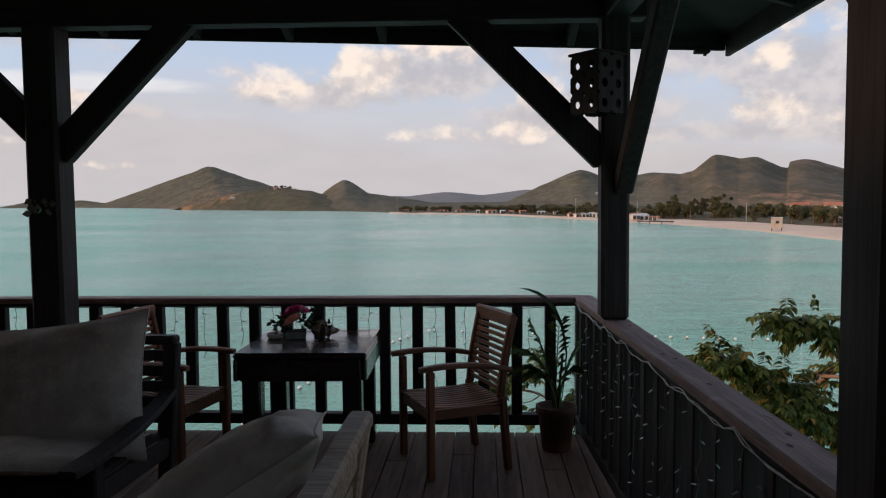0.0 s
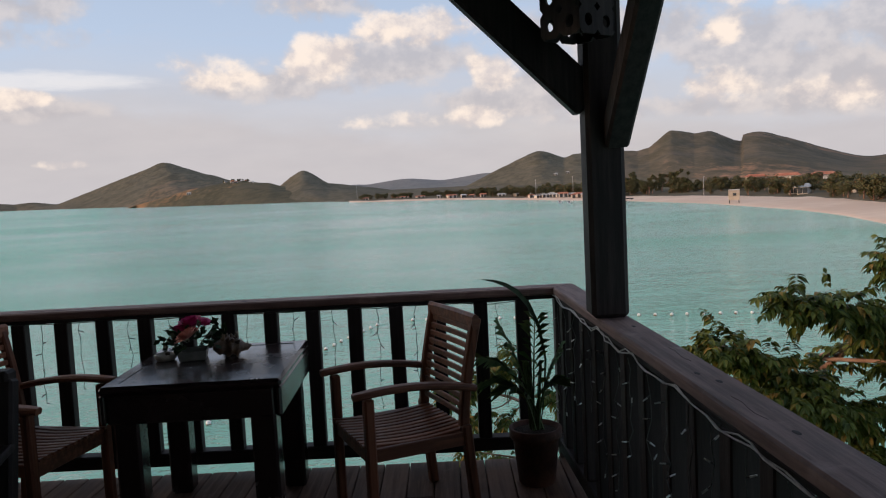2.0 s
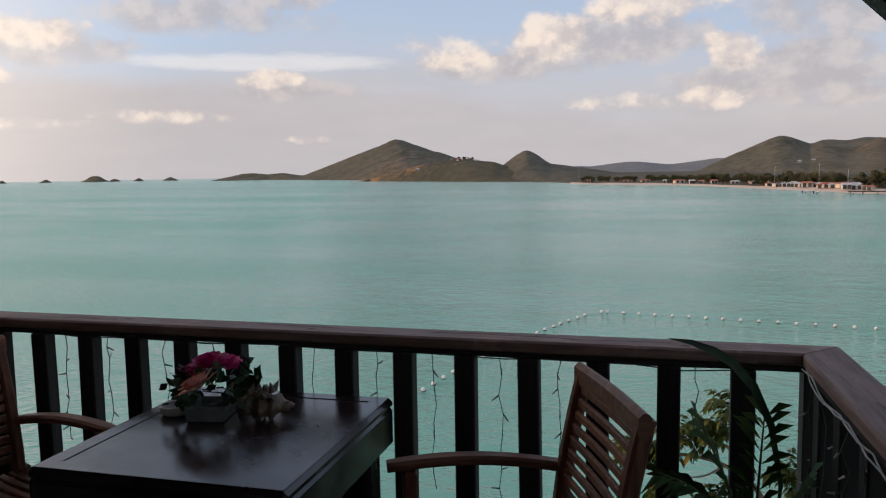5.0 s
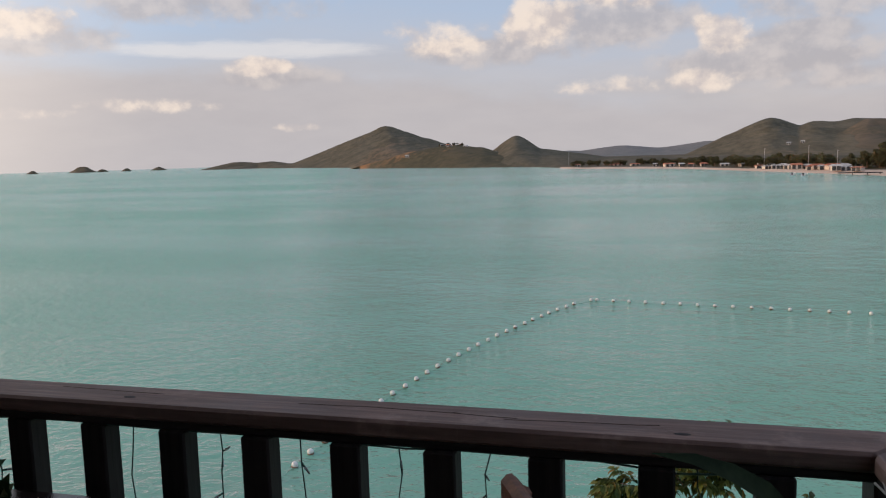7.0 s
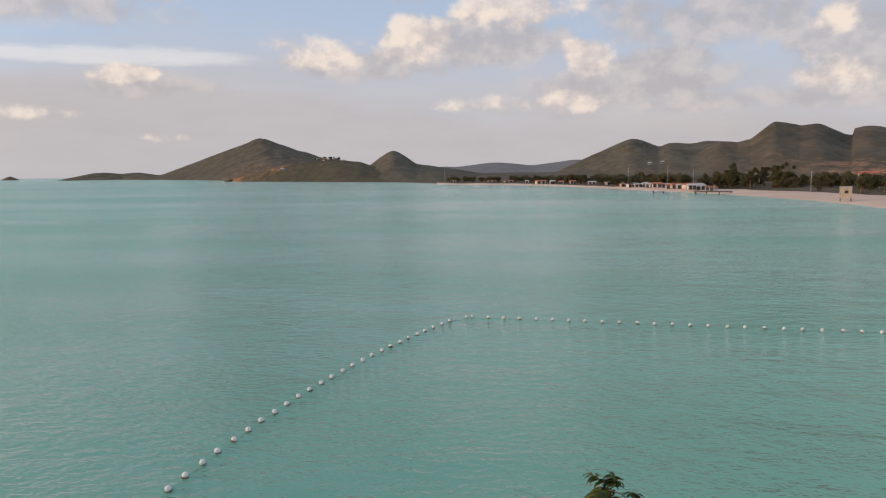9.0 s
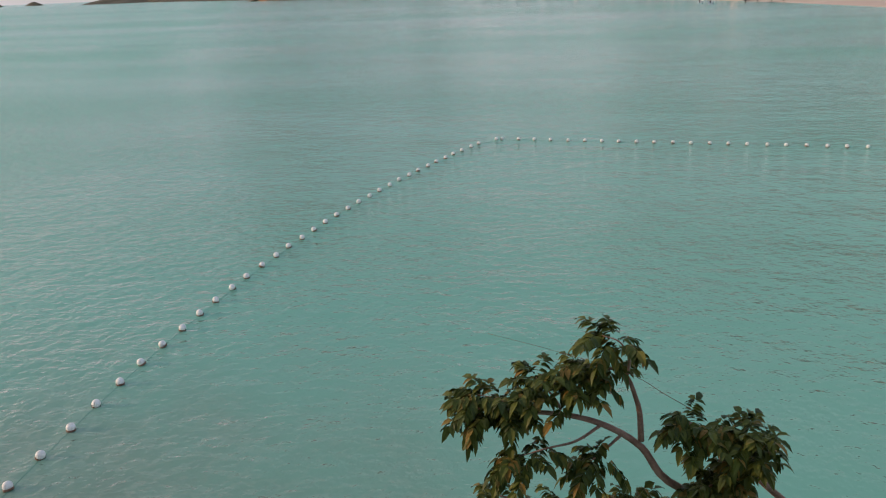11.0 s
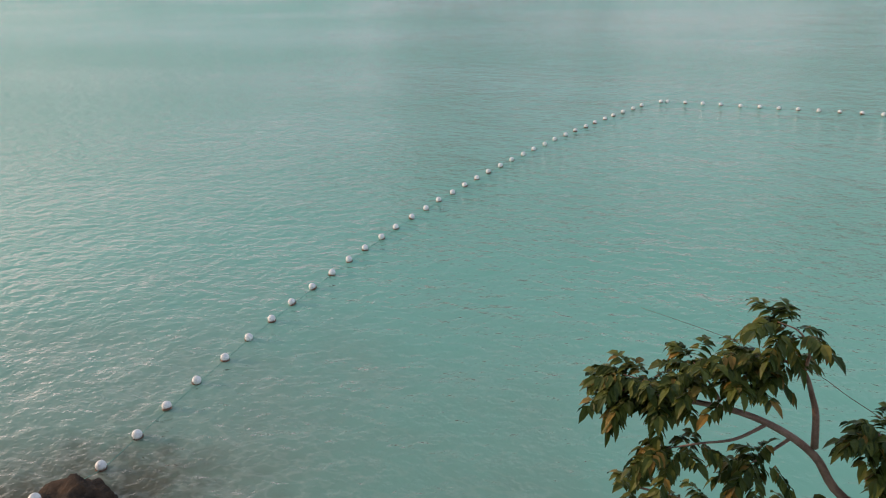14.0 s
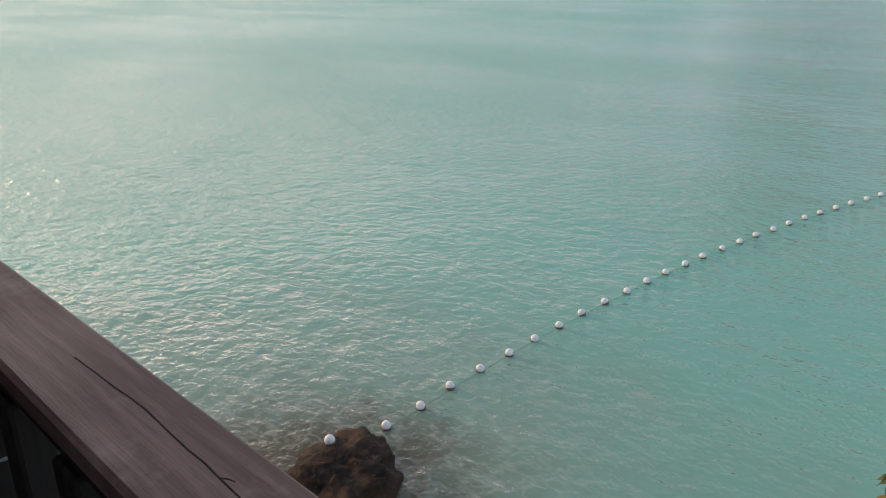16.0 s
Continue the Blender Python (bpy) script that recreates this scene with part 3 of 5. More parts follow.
hill("hill_cone", "dark cone-shaped hill behind the headland", -13.5, -3.5,
     [(-10.2, 1.55, 0.76, 0.72, 0.42), (-8.4, 0.55, 0.2, 0.17, 0.35), (-5.4, 0.05, 0.15, 0.22, 0.3)], lambda b: shore(b) * 1.03, 900, M_HILL, 0.06)
HEADLAND = hill("headland", "low headland with bare orange earth among scrub", -23.5, -9.2,
     [(-14.9, 1.02, 0.23, 0.22, 1.0), (-12.8, 0.78, 0.3, 0.66, 0.5), (-17.6, 0.62, 0.3, 0.2, 0.6)], lambda b: shore(b), 720, M_HILL_BARE, 0.07)
SCRUB = hill("hill_scrub", "long green scrub-covered hill behind the town", -3.5, 16.5,
     [(7.2, 2.12, 0.45, 0.46, 0.5), (9.9, 1.78, 0.5, 0.12, 0.6), (12.2, 1.85, 0.3, 0.1, 0.6)], lambda b: shore(b) * 1.9 + 60, 900, M_HILL, 0.08)
hill("hill_cliffs", "rugged twin-topped mountain with orange cliffs and a notch", 9.0, 48.0,
     [(16.5, 2.86, 0.75, 0.2, 0.25), (19.0, 2.78, 0.25, 0.55, 0.4), (13.0, 1.75, 0.7, 0.12, 0.5), (22.1, 2.56, 0.3, 0.37, 0.5), (31, 0.62, 0.12, 0.05, 0.8), (42, 1.3, 0.1, 0.1, 2.0)],
     lambda b: max(200.0, shore(b) * 2.0 + 60), 700, M_CLIFF, 0.09, 0.1, (21.15, 7.0, 3))


def islet(b, e, wide, r=2000):
    c = spot(b, r, SEA)
    bd = Build()
    h = (EYE.z + r * math.tan(radians(e))) - SEA
    w = r * radians(wide)
    n, m = 28, 6
    verts, faces = [], []
    for j in range(m):
        for k in range(n):
            a = 2 * math.pi * k / n
            s = 1 - j / m
            q = 1 + 0.2 * noise.noise(Vector((math.cos(a) * 2, math.sin(a) * 2, b)))
            verts.append((w * s * q * math.cos(a), w * 0.6 * s * q * math.sin(a), -1 + (h + 1) * (1 - s ** 1.5) * (1 + 0.3 * noise.noise(Vector((3 * s * math.cos(a), 3 * s * math.sin(a), b + 5))))))
    verts.append((0, 0, h))
    for j in range(m - 1):
        for k in range(n):
            faces.append((j * n + k, j * n + (k + 1) % n, (j + 1) * n + (k + 1) % n, (j + 1) * n + k))
    for k in range(n):
        faces.append(((m - 1) * n + k, (m - 1) * n + (k + 1) % n, m * n))
    bd.add(verts, faces)
    ob = part("islet", bd, M_HILL, at=c, smooth=True)
    tagged(ob, "small dark rocky islet on the horizon", "islet", "islets")


for b, e, w in ((-43.5, 0.06, 0.45), (-40.5, 0.26, 0.95), (-39.3, 0.06, 0.4), (-37.8, 0.07, 0.38), (-35.7, 0.09, 0.6), (-46.0, 0.05, 0.3)):
    islet(b, e - 0.055, w * 1.15)


# ---- far trees and houses along the bay ----
def on_hill(ob, b, e):
    """The point of a hill's seaward slope seen at that bearing and height."""
    me = ob.data
    co = np.empty(len(me.vertices) * 3)
    me.vertices.foreach_get("co", co)
    co = co.reshape(-1, 3) - np.array(EYE)
    bb = np.degrees(np.arctan2(co[:, 0], co[:, 1]))
    ee = np.degrees(np.arctan2(co[:, 2], np.hypot(co[:, 0], co[:, 1])))
    i = int(np.argmin((bb - b) ** 2 + (ee - e) ** 2 + (np.hypot(co[:, 0], co[:, 1]) > 0.995 * np.hypot(co[:, 0], co[:, 1]).max()) * 9))
    return Vector(co[i]) + EYE


def clump_mesh(name, seed, tall, wide, n, size):
    """A crown of many small tilted leaf scraps gathered in uneven clumps."""
    r = random.Random(seed)
    b = Build()
    heads = [(Vector((r.gauss(0, 0.45) * wide, r.gauss(0, 0.45) * wide, tall * (0.12 + 0.8 * r.random() ** 0.9))), wide * r.uniform(0.28, 0.5)) for _ in range(9)]
    for i in range(n):
        c, s = heads[i % 9]
        d = Vector((r.gauss(0, 1), r.gauss(0, 1), r.gauss(0, 0.8))).normalized() * s * r.uniform(0.55, 1.05)
        p = c + d
        a = Vector((r.gauss(0, 1), r.gauss(0, 1), r.gauss(0, 0.6))).normalized() * size * r.uniform(0.6, 1.3)
        t = a.cross(Vector((r.gauss(0, 1), r.gauss(0, 1), r.gauss(0, 1)))).normalized() * size * 0.6
        b.add([p - a, p + t, p + a, p - t + a * 0.2], [(0, 1, 2, 3)])
    return b.mesh(name, M_FARLEAF)


ROUND = [clump_mesh("crown", s, 4.6, 3.0, 1500, 0.27) for s in (1, 2, 3, 4)]
PINE = [clump_mesh("crown", s, 7.5, 1.9, 1500, 0.25) for s in (5, 6, 8)]
TRUNK = Build().tube([(0, 0, -0.5), (0.1, 0, 1.5), (0, 0.1, 3.2)], [0.22, 0.16, 0.08]).mesh("trunk", M_BARK, True)


def far_tree(b, r, scale, pine=False):
    z = SEA + 0.9
    t = thing("tree", tuple(spot(b, r, z)), "dark casuarina tree on the beach" if pine else "round dark-green tree behind the beach", "tree", "trees along the bay", turn=rng.uniform(0, 360))
    t.scale = (scale,) * 3
    part("trunk", TRUNK, None, t)
    part("crown", rng.choice(PINE if pine else ROUND), None, t, at=(0, 0, 0.1))


for i in range(22):
    b = 13.2 + 4.6 * rng.random()
    far_tree(b, shore(b) * sand_back(b) * rng.uniform(1.02, 1.16) + 8, rng.uniform(0.5, 0.9), i % 3 != 0)
for i in range(120):
    b = 16.8 + 20.0 * i / 120 + rng.uniform(-0.3, 0.3)
    far_tree(b, shore(b) * sand_back(b) * rng.uniform(1.0, 1.3) + 8, rng.uniform(0.42, 0.82))
for i in range(130):
    b = rng.uniform(-6.5, 13.8)
    far_tree(b, shore(b) * sand_back(b) * rng.uniform(1.02, 1.14) + 6, rng.uniform(0.45, 0.85) * (0.75 if b < 2 else 1.0))
for i in range(10):
    b = rng.uniform(-16.4, -13.9)
    t = thing("tree", tuple(on_hill(HEADLAND, b, 1.0)), "small dark tree on the headland top", "tree", "trees along the bay")
    t.scale = (0.45,) * 3
    part("trunk", TRUNK, None, t, at=(0, 0, 0.4))
    part("crown", rng.choice(ROUND), None, t)


def house(b, r, wide, deep, high, red, z=None, turn=None, site=None):
    """A low beach house: walls, gabled roof with eaves, door and window openings on the sea side."""
    base = site or spot(b, r, SEA + 0.55 if z is None else z)
    t = thing("house", tuple(base), "small pale house with a red tiled roof by the bay" if red else "low white building with a pale metal roof", "house", "houses along the bay",
              turn=-b + (rng.uniform(-25, 25) if turn is None else turn))
    part("wall", Build().box((wide, deep, high), Matrix.Translation((0, 0, high / 2)), 0.05), M_HOUSE, t)
    x, y, e = wide / 2 + 0.4, deep / 2 + 0.4, high * 0.42
    roof = Build().add([(-x, -y, high), (x, -y, high), (x, y, high), (-x, y, high), (-x * 0.7, 0, high + e), (x * 0.7, 0, high + e)],
                       [(0, 1, 5, 4), (2, 3, 4, 5), (1, 2, 5), (3, 0, 4), (3, 2, 1, 0)])
    part("roof", roof, M_HOUSE_ROOF if red else M_HOUSE_GREY, t)
    for k in range(max(2, int(wide / 2.4))):
        px = -wide / 2 + wide * (k + 0.5) / max(2, int(wide / 2.4))
        part("window", Build().box((0.9, 0.08, 1.1), Matrix.Translation((px, -deep / 2 - 0.02, high * 0.55)), 0.02), M_DARKPANE, t)


for i in range(34):
    b = rng.uniform(-6.0, 13.0) if i < 18 else rng.gauss(9.5, 2.0)
    house(b, shore(b) * rng.uniform(1.02, 1.10) + 5, rng.uniform(1.6, 4.2), 2.6, rng.uniform(0.7, 1.2), rng.random() < 0.5)
for b, k, w, red in ((22.0, 1.35, 5, True), (24.0, 1.38, 6, True), (26.2, 1.4, 5, True), (30.2, 1.3, 6, False), (28.6, 1.22, 4, False), (23.2, 1.12, 2, False), (25.0, 1.10, 2, False), (24.4, 1.1, 2, False)):
    house(b, shore(b) * sand_back(b) * k / 1.06 + 10, w, 3, 1.7, red, z=SEA + 2.6 if red else None)
for b, e in ((8.35, 0.35), (9.2, 0.3)):
    house(b, 0, 2.4, 2.2, 1.3, False, site=on_hill(SCRUB, b, e))
for b in (-15.2, -14.75, -15.7, -14.2, -14.95, -13.9):
    house(b, 0, rng.uniform(2.0, 3.4), 2.5, rng.uniform(1.0, 1.7), rng.random() < 0.4, site=on_hill(HEADLAND, b, rng.uniform(0.82, 0.96)))
for b, e in ((-19.0, 0.12), (-18.2, 0.2), (-17.2, 0.3)):
    house(b, 0, 3, 2.5, 1.5, False, site=on_hill(HEADLAND, b, e))


def hut(b, r):
    t = thing("beach_hut", tuple(spot(b, r, SEA + 0.45)), "square cream lifeguard hut standing on the beach", "hut", turn=-b)
    part("wall", Build().box((2.0, 1.8, 1.9), Matrix.Translation((0, 0, 1.20)), 0.04), M_HUT, t)
    part("roof", Build().box((2.1, 1.9, 0.12), Matrix.Translation((0, 0, 2.20)), 0.03), M_HOUSE_GREY, t)
    part("window", Build().box((0.6, 0.06, 0.5), Matrix.Translation((0.1, -0.92, 1.35)), 0.02), M_DARKPANE, t)
    for x in (-0.85, 0.85):
        for y in (-0.75, 0.75):
            part("leg", Build().box((0.14, 0.14, 0.7), Matrix.Translation((x, y, -0.05)), 0.02), M_STAIN, t)


hut(20.6, shore(20.6) * 1.02 + 5)


def mast(b, k, high):
    t = thing("mast", tuple(spot(b, shore(b) * k + 8, SEA + 0.6)), "slim pale pole standing behind the beach", "pole", "masts by the beach")
    part("pole", Build().tube([(0, 0, 0), (0, 0, high)], [0.055, 0.035]), M_HOUSE_GREY, t, smooth=True)
    part("lamp_head", Build().box((0.3, 0.12, 0.08), Matrix.Translation((0.15, 0, high)), 0.03), M_HOUSE_GREY, t)


for b, k, h in ((6.8, 1.05, 6.0), (9.5, 1.05, 6.5), (11.2, 1.05, 5.0), (18.6, 1.12, 4.6), (-6.4, 1.1, 9)):
    mast(b, k, h)


def boat(b, dip, long):
    r = (EYE.z - SEA) / math.tan(radians(dip))
    t = thing("boat", tuple(spot(b, r, SEA)), "small white open motor boat moored on the bay", "boat", "moored boats", turn=rng.uniform(60, 120))
    hull, nb, nv = [], 10, 5
    faces = []
    for i in range(nb + 1):
        u = i / nb
        w = 0.55 * (1 - max(0, (u - 0.45) / 0.55) ** 2.2) + 0.02
        for j in range(nv):
            a = math.pi * j / (nv - 1)
            hull.append((long * (u - 0.5), w * math.cos(a), 0.45 - 0.6 * math.sin(a) + 0.18 * u * u))
    for i in range(nb):
        for j in range(nv - 1):
            faces.append((i * nv + j, i * nv + j + 1, (i + 1) * nv + j + 1, (i + 1) * nv + j))
    part("hull", Build().add(hull, faces), M_BUOY, t, smooth=True)
    part("engine", Build().box((0.3, 0.3, 0.6), Matrix.Translation((-long / 2 - 0.1, 0, 0.4)), 0.06), M_STAIN, t)


boat(8.6, 1.75, 3.2)
boat(9.3, 1.8, 2.4)
jetty = thing("jetty", tuple(spot(12.5, shore(12.5) * 0.99, SEA)), "low dark jetty at the water's edge", "jetty", turn=-15)
part("deck", Build().box((9.0, 1.4, 0.2), Matrix.Translation((0, 0, 0.55)), 0.03), M_STAIN_X, jetty)
for x in (-4, -1.5, 1.5, 4):
    part("pile", Build().tube([(x, 0, -1), (x, 0, 0.5)], 0.1), M_STAIN, jetty)


# ---- the line of floats ----
def float_line():
    pts = [(-6.12, 10.47)]
    y = 11.58
    while y < 37.4:
        pts.append((-6.48 + 0.0094 * (y - 16.5) ** 2, y))
        y += 0.735 / math.hypot(1, 0.0188 * (y - 16.5))
    pts.append((-1.95, 37.74))
    for k in range(46):
        x = -1.7 + 0.69 * k
        pts.append((x, 37.80 - 0.16 * (x + 1.7)))
    return pts


FLOATS = float_line()
top = Build().ball((0, 0, 0.02), 0.072, 14, 9).mesh("shell", M_BUOY, True)
low = Build().lathe([(0.0735, -0.008), (0.0745, -0.02), (0.068, -0.04), (0.0, -0.06)], 14).mesh("stained_base", M_ALGAE, True)
for i, (x, y) in enumerate(FLOATS):
    z = SEA + (0.40 if i == 0 else 0.035)
    t = thing("buoy", (x + rng.uniform(-0.02, 0.02), y + rng.uniform(-0.02, 0.02), z), "round white plastic float with a brown waterline stain", "buoy", "floats of the swimming line", turn=rng.uniform(0, 360))
    t.rotation_euler[0] = rng.uniform(-0.5, 0.5)
    part("shell", top, None, t)
    part("stained_base", low, None, t)
rope = Build().tube([(x, y, SEA + (0.34 if i == 0 else 0.001)) for i, (x, y) in enumerate(FLOATS)], 0.0032, 5)
tagged(part("float_rope", rope, M_ROPE), "thin weathered rope joining the floats", "rope")


def rock():
    n, m = 64, 30
    verts, faces = [], []
    for j in range(m + 1):
        e = math.pi / 2 * (1 - 1.35 * j / m)
        for k in range(n):
            a = 2 * math.pi * k / n
            d = Vector((math.cos(a) * math.cos(e), math.sin(a) * math.cos(e), math.sin(e)))
            q = 1 + 0.28 * noise.fractal(d * 1.7 + Vector((3, 1, 2)), 0.8, 2.2, 5) + 0.06 * noise.noise(d * 14)
            verts.append((d.x * 0.72 * q, d.y * 0.98 * q, d.z * 0.46 * q))
    for j in range(m):
        for k in range(n):
            faces.append((j * n + k, j * n + (k + 1) % n, (j + 1) * n + (k + 1) % n, (j + 1) * n + k))
    ob = part("rock", Build().add(verts, faces), M_ROCK, at=pose(-5.72, 10.32, SEA - 0.04, 0, 0, 30), smooth=True)
    tagged(ob, "dark weed-covered rock breaking the water", "rock")


rock()


# ---- veranda: floor, rails, posts, roof ----
RAIL_TOP, RAIL_IN, RAIL_OUT = 0.962, 5.638, 5.775
SLANT = 0.047


def side_x(y, off=0.0):
    """The inner face of the side rail at y."""
    return 1.352 + SLANT * (5.5 - y) + off


floor = thing("floor", (0, 0, 0), "brown weathered deck boards of the veranda", "floor", kind="structure")
part("joists", Build().box((9.4, 10.2, 0.16), Matrix.Translation((-2.9, 0.62, -0.125)), 0.01), M_STAIN_X, floor)


def rail_run(name, label, length, at, turn, count, mat_top, first=0.115, skip=(), sign=1, broad=RAIL_OUT - RAIL_IN, deep=0.062, mitre=0.0):
    """A balustrade along local x: a broad cap, a sub-rail, a bottom rail and square balusters."""
    t = thing(name, at, label, "railing", kind="structure", turn=turn)
    cap = Build()
    cap.box((length, broad, 0.042), Matrix.Translation((length / 2, 0, RAIL_TOP - 0.021)), 0.007)
    # mitred where the two runs meet
    if mitre > 0:
        cap.v = [(x - mitre * (0.5 - y / broad) if x > length - 0.1 else x, y, z) for x, y, z in cap.v]
    elif mitre < 0:
        cap.v = [(x + mitre * (0.5 + y / broad) if x < 0.1 else x, y, z) for x, y, z in cap.v]
    part("cap", cap, mat_top, t, "weathered brown cap plank with cracks and knots")
    part("sub_rail", Build().box((length, 0.085, 0.02), Matrix.Translation((length / 2, -0.02, RAIL_TOP - 0.052)), 0.004), M_STAIN_X, t)
    part("bottom_rail", Build().box((length, 0.085, 0.075), Matrix.Translation((length / 2, -0.03, 0.105)), 0.006), M_STAIN_X, t)
    bal = Build().box((0.074, deep, RAIL_TOP - 0.062 - 0.1425), Matrix(), 0.005).mesh("baluster", M_STAIN)
    for k in range(count):
        if k in skip:
            continue
        part("baluster", bal, None, t, at=pose(first + 0.230 * k, -0.04 * sign + rng.uniform(-0.003, 0.003), (RAIL_TOP - 0.062 + 0.1425) / 2, rng.uniform(-0.4, 0.4), rng.uniform(-0.4, 0.4), rng.uniform(-1, 1)))
    return t


far_mid = (RAIL_IN + RAIL_OUT) / 2
rail_far = rail_run("railing_sea_side", "dark wooden balustrade facing the sea", 8.780, (-7.3, far_mid, 0), 0, 37, M_RAIL_X, first=7.3 + 0.027 - 0.230 * 31, mitre=0.131)
SIDE_TURN = -90 + math.degrees(math.atan(SLANT))
side_start = Vector((side_x(RAIL_IN) + 0.069, RAIL_IN - 0.003, 0))
rail_side = rail_run("railing_beach_side", "dark wooden balustrade along the beach side", 8.6, tuple(side_start), SIDE_TURN, 37, M_RAIL_SIDE, first=0.19, sign=0.5, broad=0.138, deep=0.095, mitre=-0.131)
corner = thing("railing_corner_post", (side_x(5.69) + 0.07, far_mid, 0), "squared dark corner post of the balustrade", "post", kind="structure")
part("shaft", Build().box((0.115, 0.1, RAIL_TOP - 0.046), Matrix.Translation((0, 0, (RAIL_TOP - 0.046) / 2)), 0.006), M_STAIN, corner)


def crack(parent, pts, wide=0.004):
    """A dark open split lying in the cap plank's top."""
    b = Build()
    for (x0, y0), (x1, y1) in zip(pts, pts[1:]):
        b.beam((x0, y0, RAIL_TOP + 0.0002), (x1, y1, RAIL_TOP + 0.0002), wide, 0.0012, 0.0004)
    part("crack", b, M_SOIL, parent)


r2 = random.Random(3)
crack(rail_far, [(7.41, 0.010), (7.47, 0.0125), (7.524, 0.0135), (7.57, 0.0165), (7.609, 0.0175), (7.665, 0.0145), (7.722, 0.0125), (7.755, 0.013), (7.79, 0.0105), (7.831, 0.0085), (7.88, 0.004), (7.95, 0.001)], 0.0022)
crack(rail_far, [(7.79, 0.0105), (7.80, 0.0165), (7.808, 0.0185)], 0.0016)
for x0, y0, n, dx, dy in ((7.3 - 0.6, 0.03, 7, 0.05, -0.002), (7.3 + 0.62, -0.01, 8, 0.04, 0.003), (7.3 - 1.6, -0.02, 6, 0.06, 0.002)):
    pts = [(x0, y0)]
    for k in range(n):
        pts.append((pts[-1][0] + dx * r2.uniform(0.6, 1.3), max(-0.062, min(0.062, pts[-1][1] + dy * r2.uniform(0.2, 1.8)))))
    crack(rail_far, pts, 0.0019)
for x0, y0 in ((1.6, 0.02), (2.2, -0.02), (2.9, 0.03), (0.5, 0.0)):
    crack(rail_side, [(x0 + 0.05 * k, y0 + 0.006 * math.sin(k * 1.7)) for k in range(5)], 0.0016)
knot = Build().lathe([(0.0, 0.0010), (0.006, 0.0007), (0.010, 0.0)], 12).mesh("knot", M_STAIN, True)
for parent, spots in ((rail_far, [(7.3 - 0.35, -0.02), (7.3 - 1.2, 0.02), (7.3 + 1.0, -0.03)]), (rail_side, [(1.2, 0.02), (1.95, -0.015), (2.05, 0.01), (2.5, 0.0), (3.1, 0.02), (3.2, -0.02)])):
    for x, y in spots:
        part("knot", knot, None, parent, at=Matrix.Translation((x, y, RAIL_TOP)) @ Matrix.Diagonal((1.8, 0.8, 1, 1)))


# posts and their knee braces
def post(name, x, y, wide, top, braces, z0=0.0, out=0.0):
    t = thing(name, (x, y, z0), "heavy dark squared roof post with knee braces", "post", "roof posts", kind="structure")
    part("shaft", Build().box((wide, wide, top - z0), Matrix.Translation((0, 0, (top - z0) / 2)), 0.018), M_STAIN, t)
    for dx, dy, foot, reach, w in braces:
        d = Vector((dx, dy, 0))
        a = d * (wide * 0.3) + Vector((0, 0, foot - z0))
        b = d * (wide * 0.3 + reach) + Vector((0, 0, foot + reach - z0))
        part("brace", Build().beam(a, b, 0.1, w, 0.012), M_STAIN, t, at=(out if dy else 0.0, 0, 0))
    return t


PLATE = 2.62
post("post_corner", 1.445, 4.70, 0.155, PLATE + 0.1, [(-1, 0, 1.855, 0.9, 0.155), (SLANT, -1, 1.69, 0.95, 0.105)], RAIL_TOP, 0.040)
post("post_left", -1.775, 4.69, 0.19, PLATE + 0.1, [(1, 0, 1.92, 0.86, 0.165), (-1, 0, 2.04, 0.8, 0.165)])
post("post_near", 1.60, 1.98, 0.2, PLATE + 0.1, [(SLANT, -1, 1.86, 0.86, 0.12), (-SLANT, 1, 2.02, 0.8, 0.12)])
post("post_far_left", -5.2, 4.69, 0.19, PLATE + 0.1, [(1, 0, 1.92, 0.86, 0.165), (-1, 0, 1.92, 0.86, 0.165)])
clip = thing("dried_flower_bundle", (-1.80, 4.585, 1.60), "pale dried leaf spray tied to the post", "decoration")
r3 = random.Random(5)
bb = Build()
for k in range(16):
    a = r3.uniform(0, 6.28)
    p = Vector((r3.gauss(0, 0.06), -0.02 + r3.gauss(0, 0.008), r3.gauss(0, 0.04)))
    d = Vector((math.cos(a), -0.3, math.sin(a) * 0.7)) * r3.uniform(0.03, 0.06)
    s = Vector((-d.z, 0, d.x)) * 0.4
    bb.add([p, p + d * 0.5 + s, p + d, p + d * 0.5 - s], [(0, 1, 2, 3)])
part("leaves", bb, M_PLANTER, clip)
part("tie", Build().lathe([(0.018, -0.01), (0.02, 0.0), (0.018, 0.01)], 10, pose(0, 0.0, 0, 90)), M_ROPE, clip)

plate = thing("beam", (0, 0, 0), "dark timber wall plate under the roof edge", "beam", kind="structure")
part("plate_sea", Build().beam((-7.2, 4.56, PLATE + 0.09), (1.62, 4.72, PLATE + 0.09), 0.14, 0.18, 0.01), M_STAIN_X, plate)
part("plate_beach", Build().beam((1.445, 4.9, PLATE + 0.09), (1.72, -3.2, PLATE + 0.09), 0.14, 0.18, 0.01), M_STAIN_Y, plate)

# hipped roof: one closed slab whose eaves overhang, with rafters and fascia boards below
EX, EY, EZ = 2.33, 5.62, 2.71
roof = thing("ceiling", (0, 0, 0), "dark boarded underside of the veranda roof", "ceiling", kind="structure")


def roof_z(x, y):
    return EZ - 0.032 * (x - EX) + 0.30 * min(EX - x, EY + 0.03 * (x - EX) - y, 2.6)


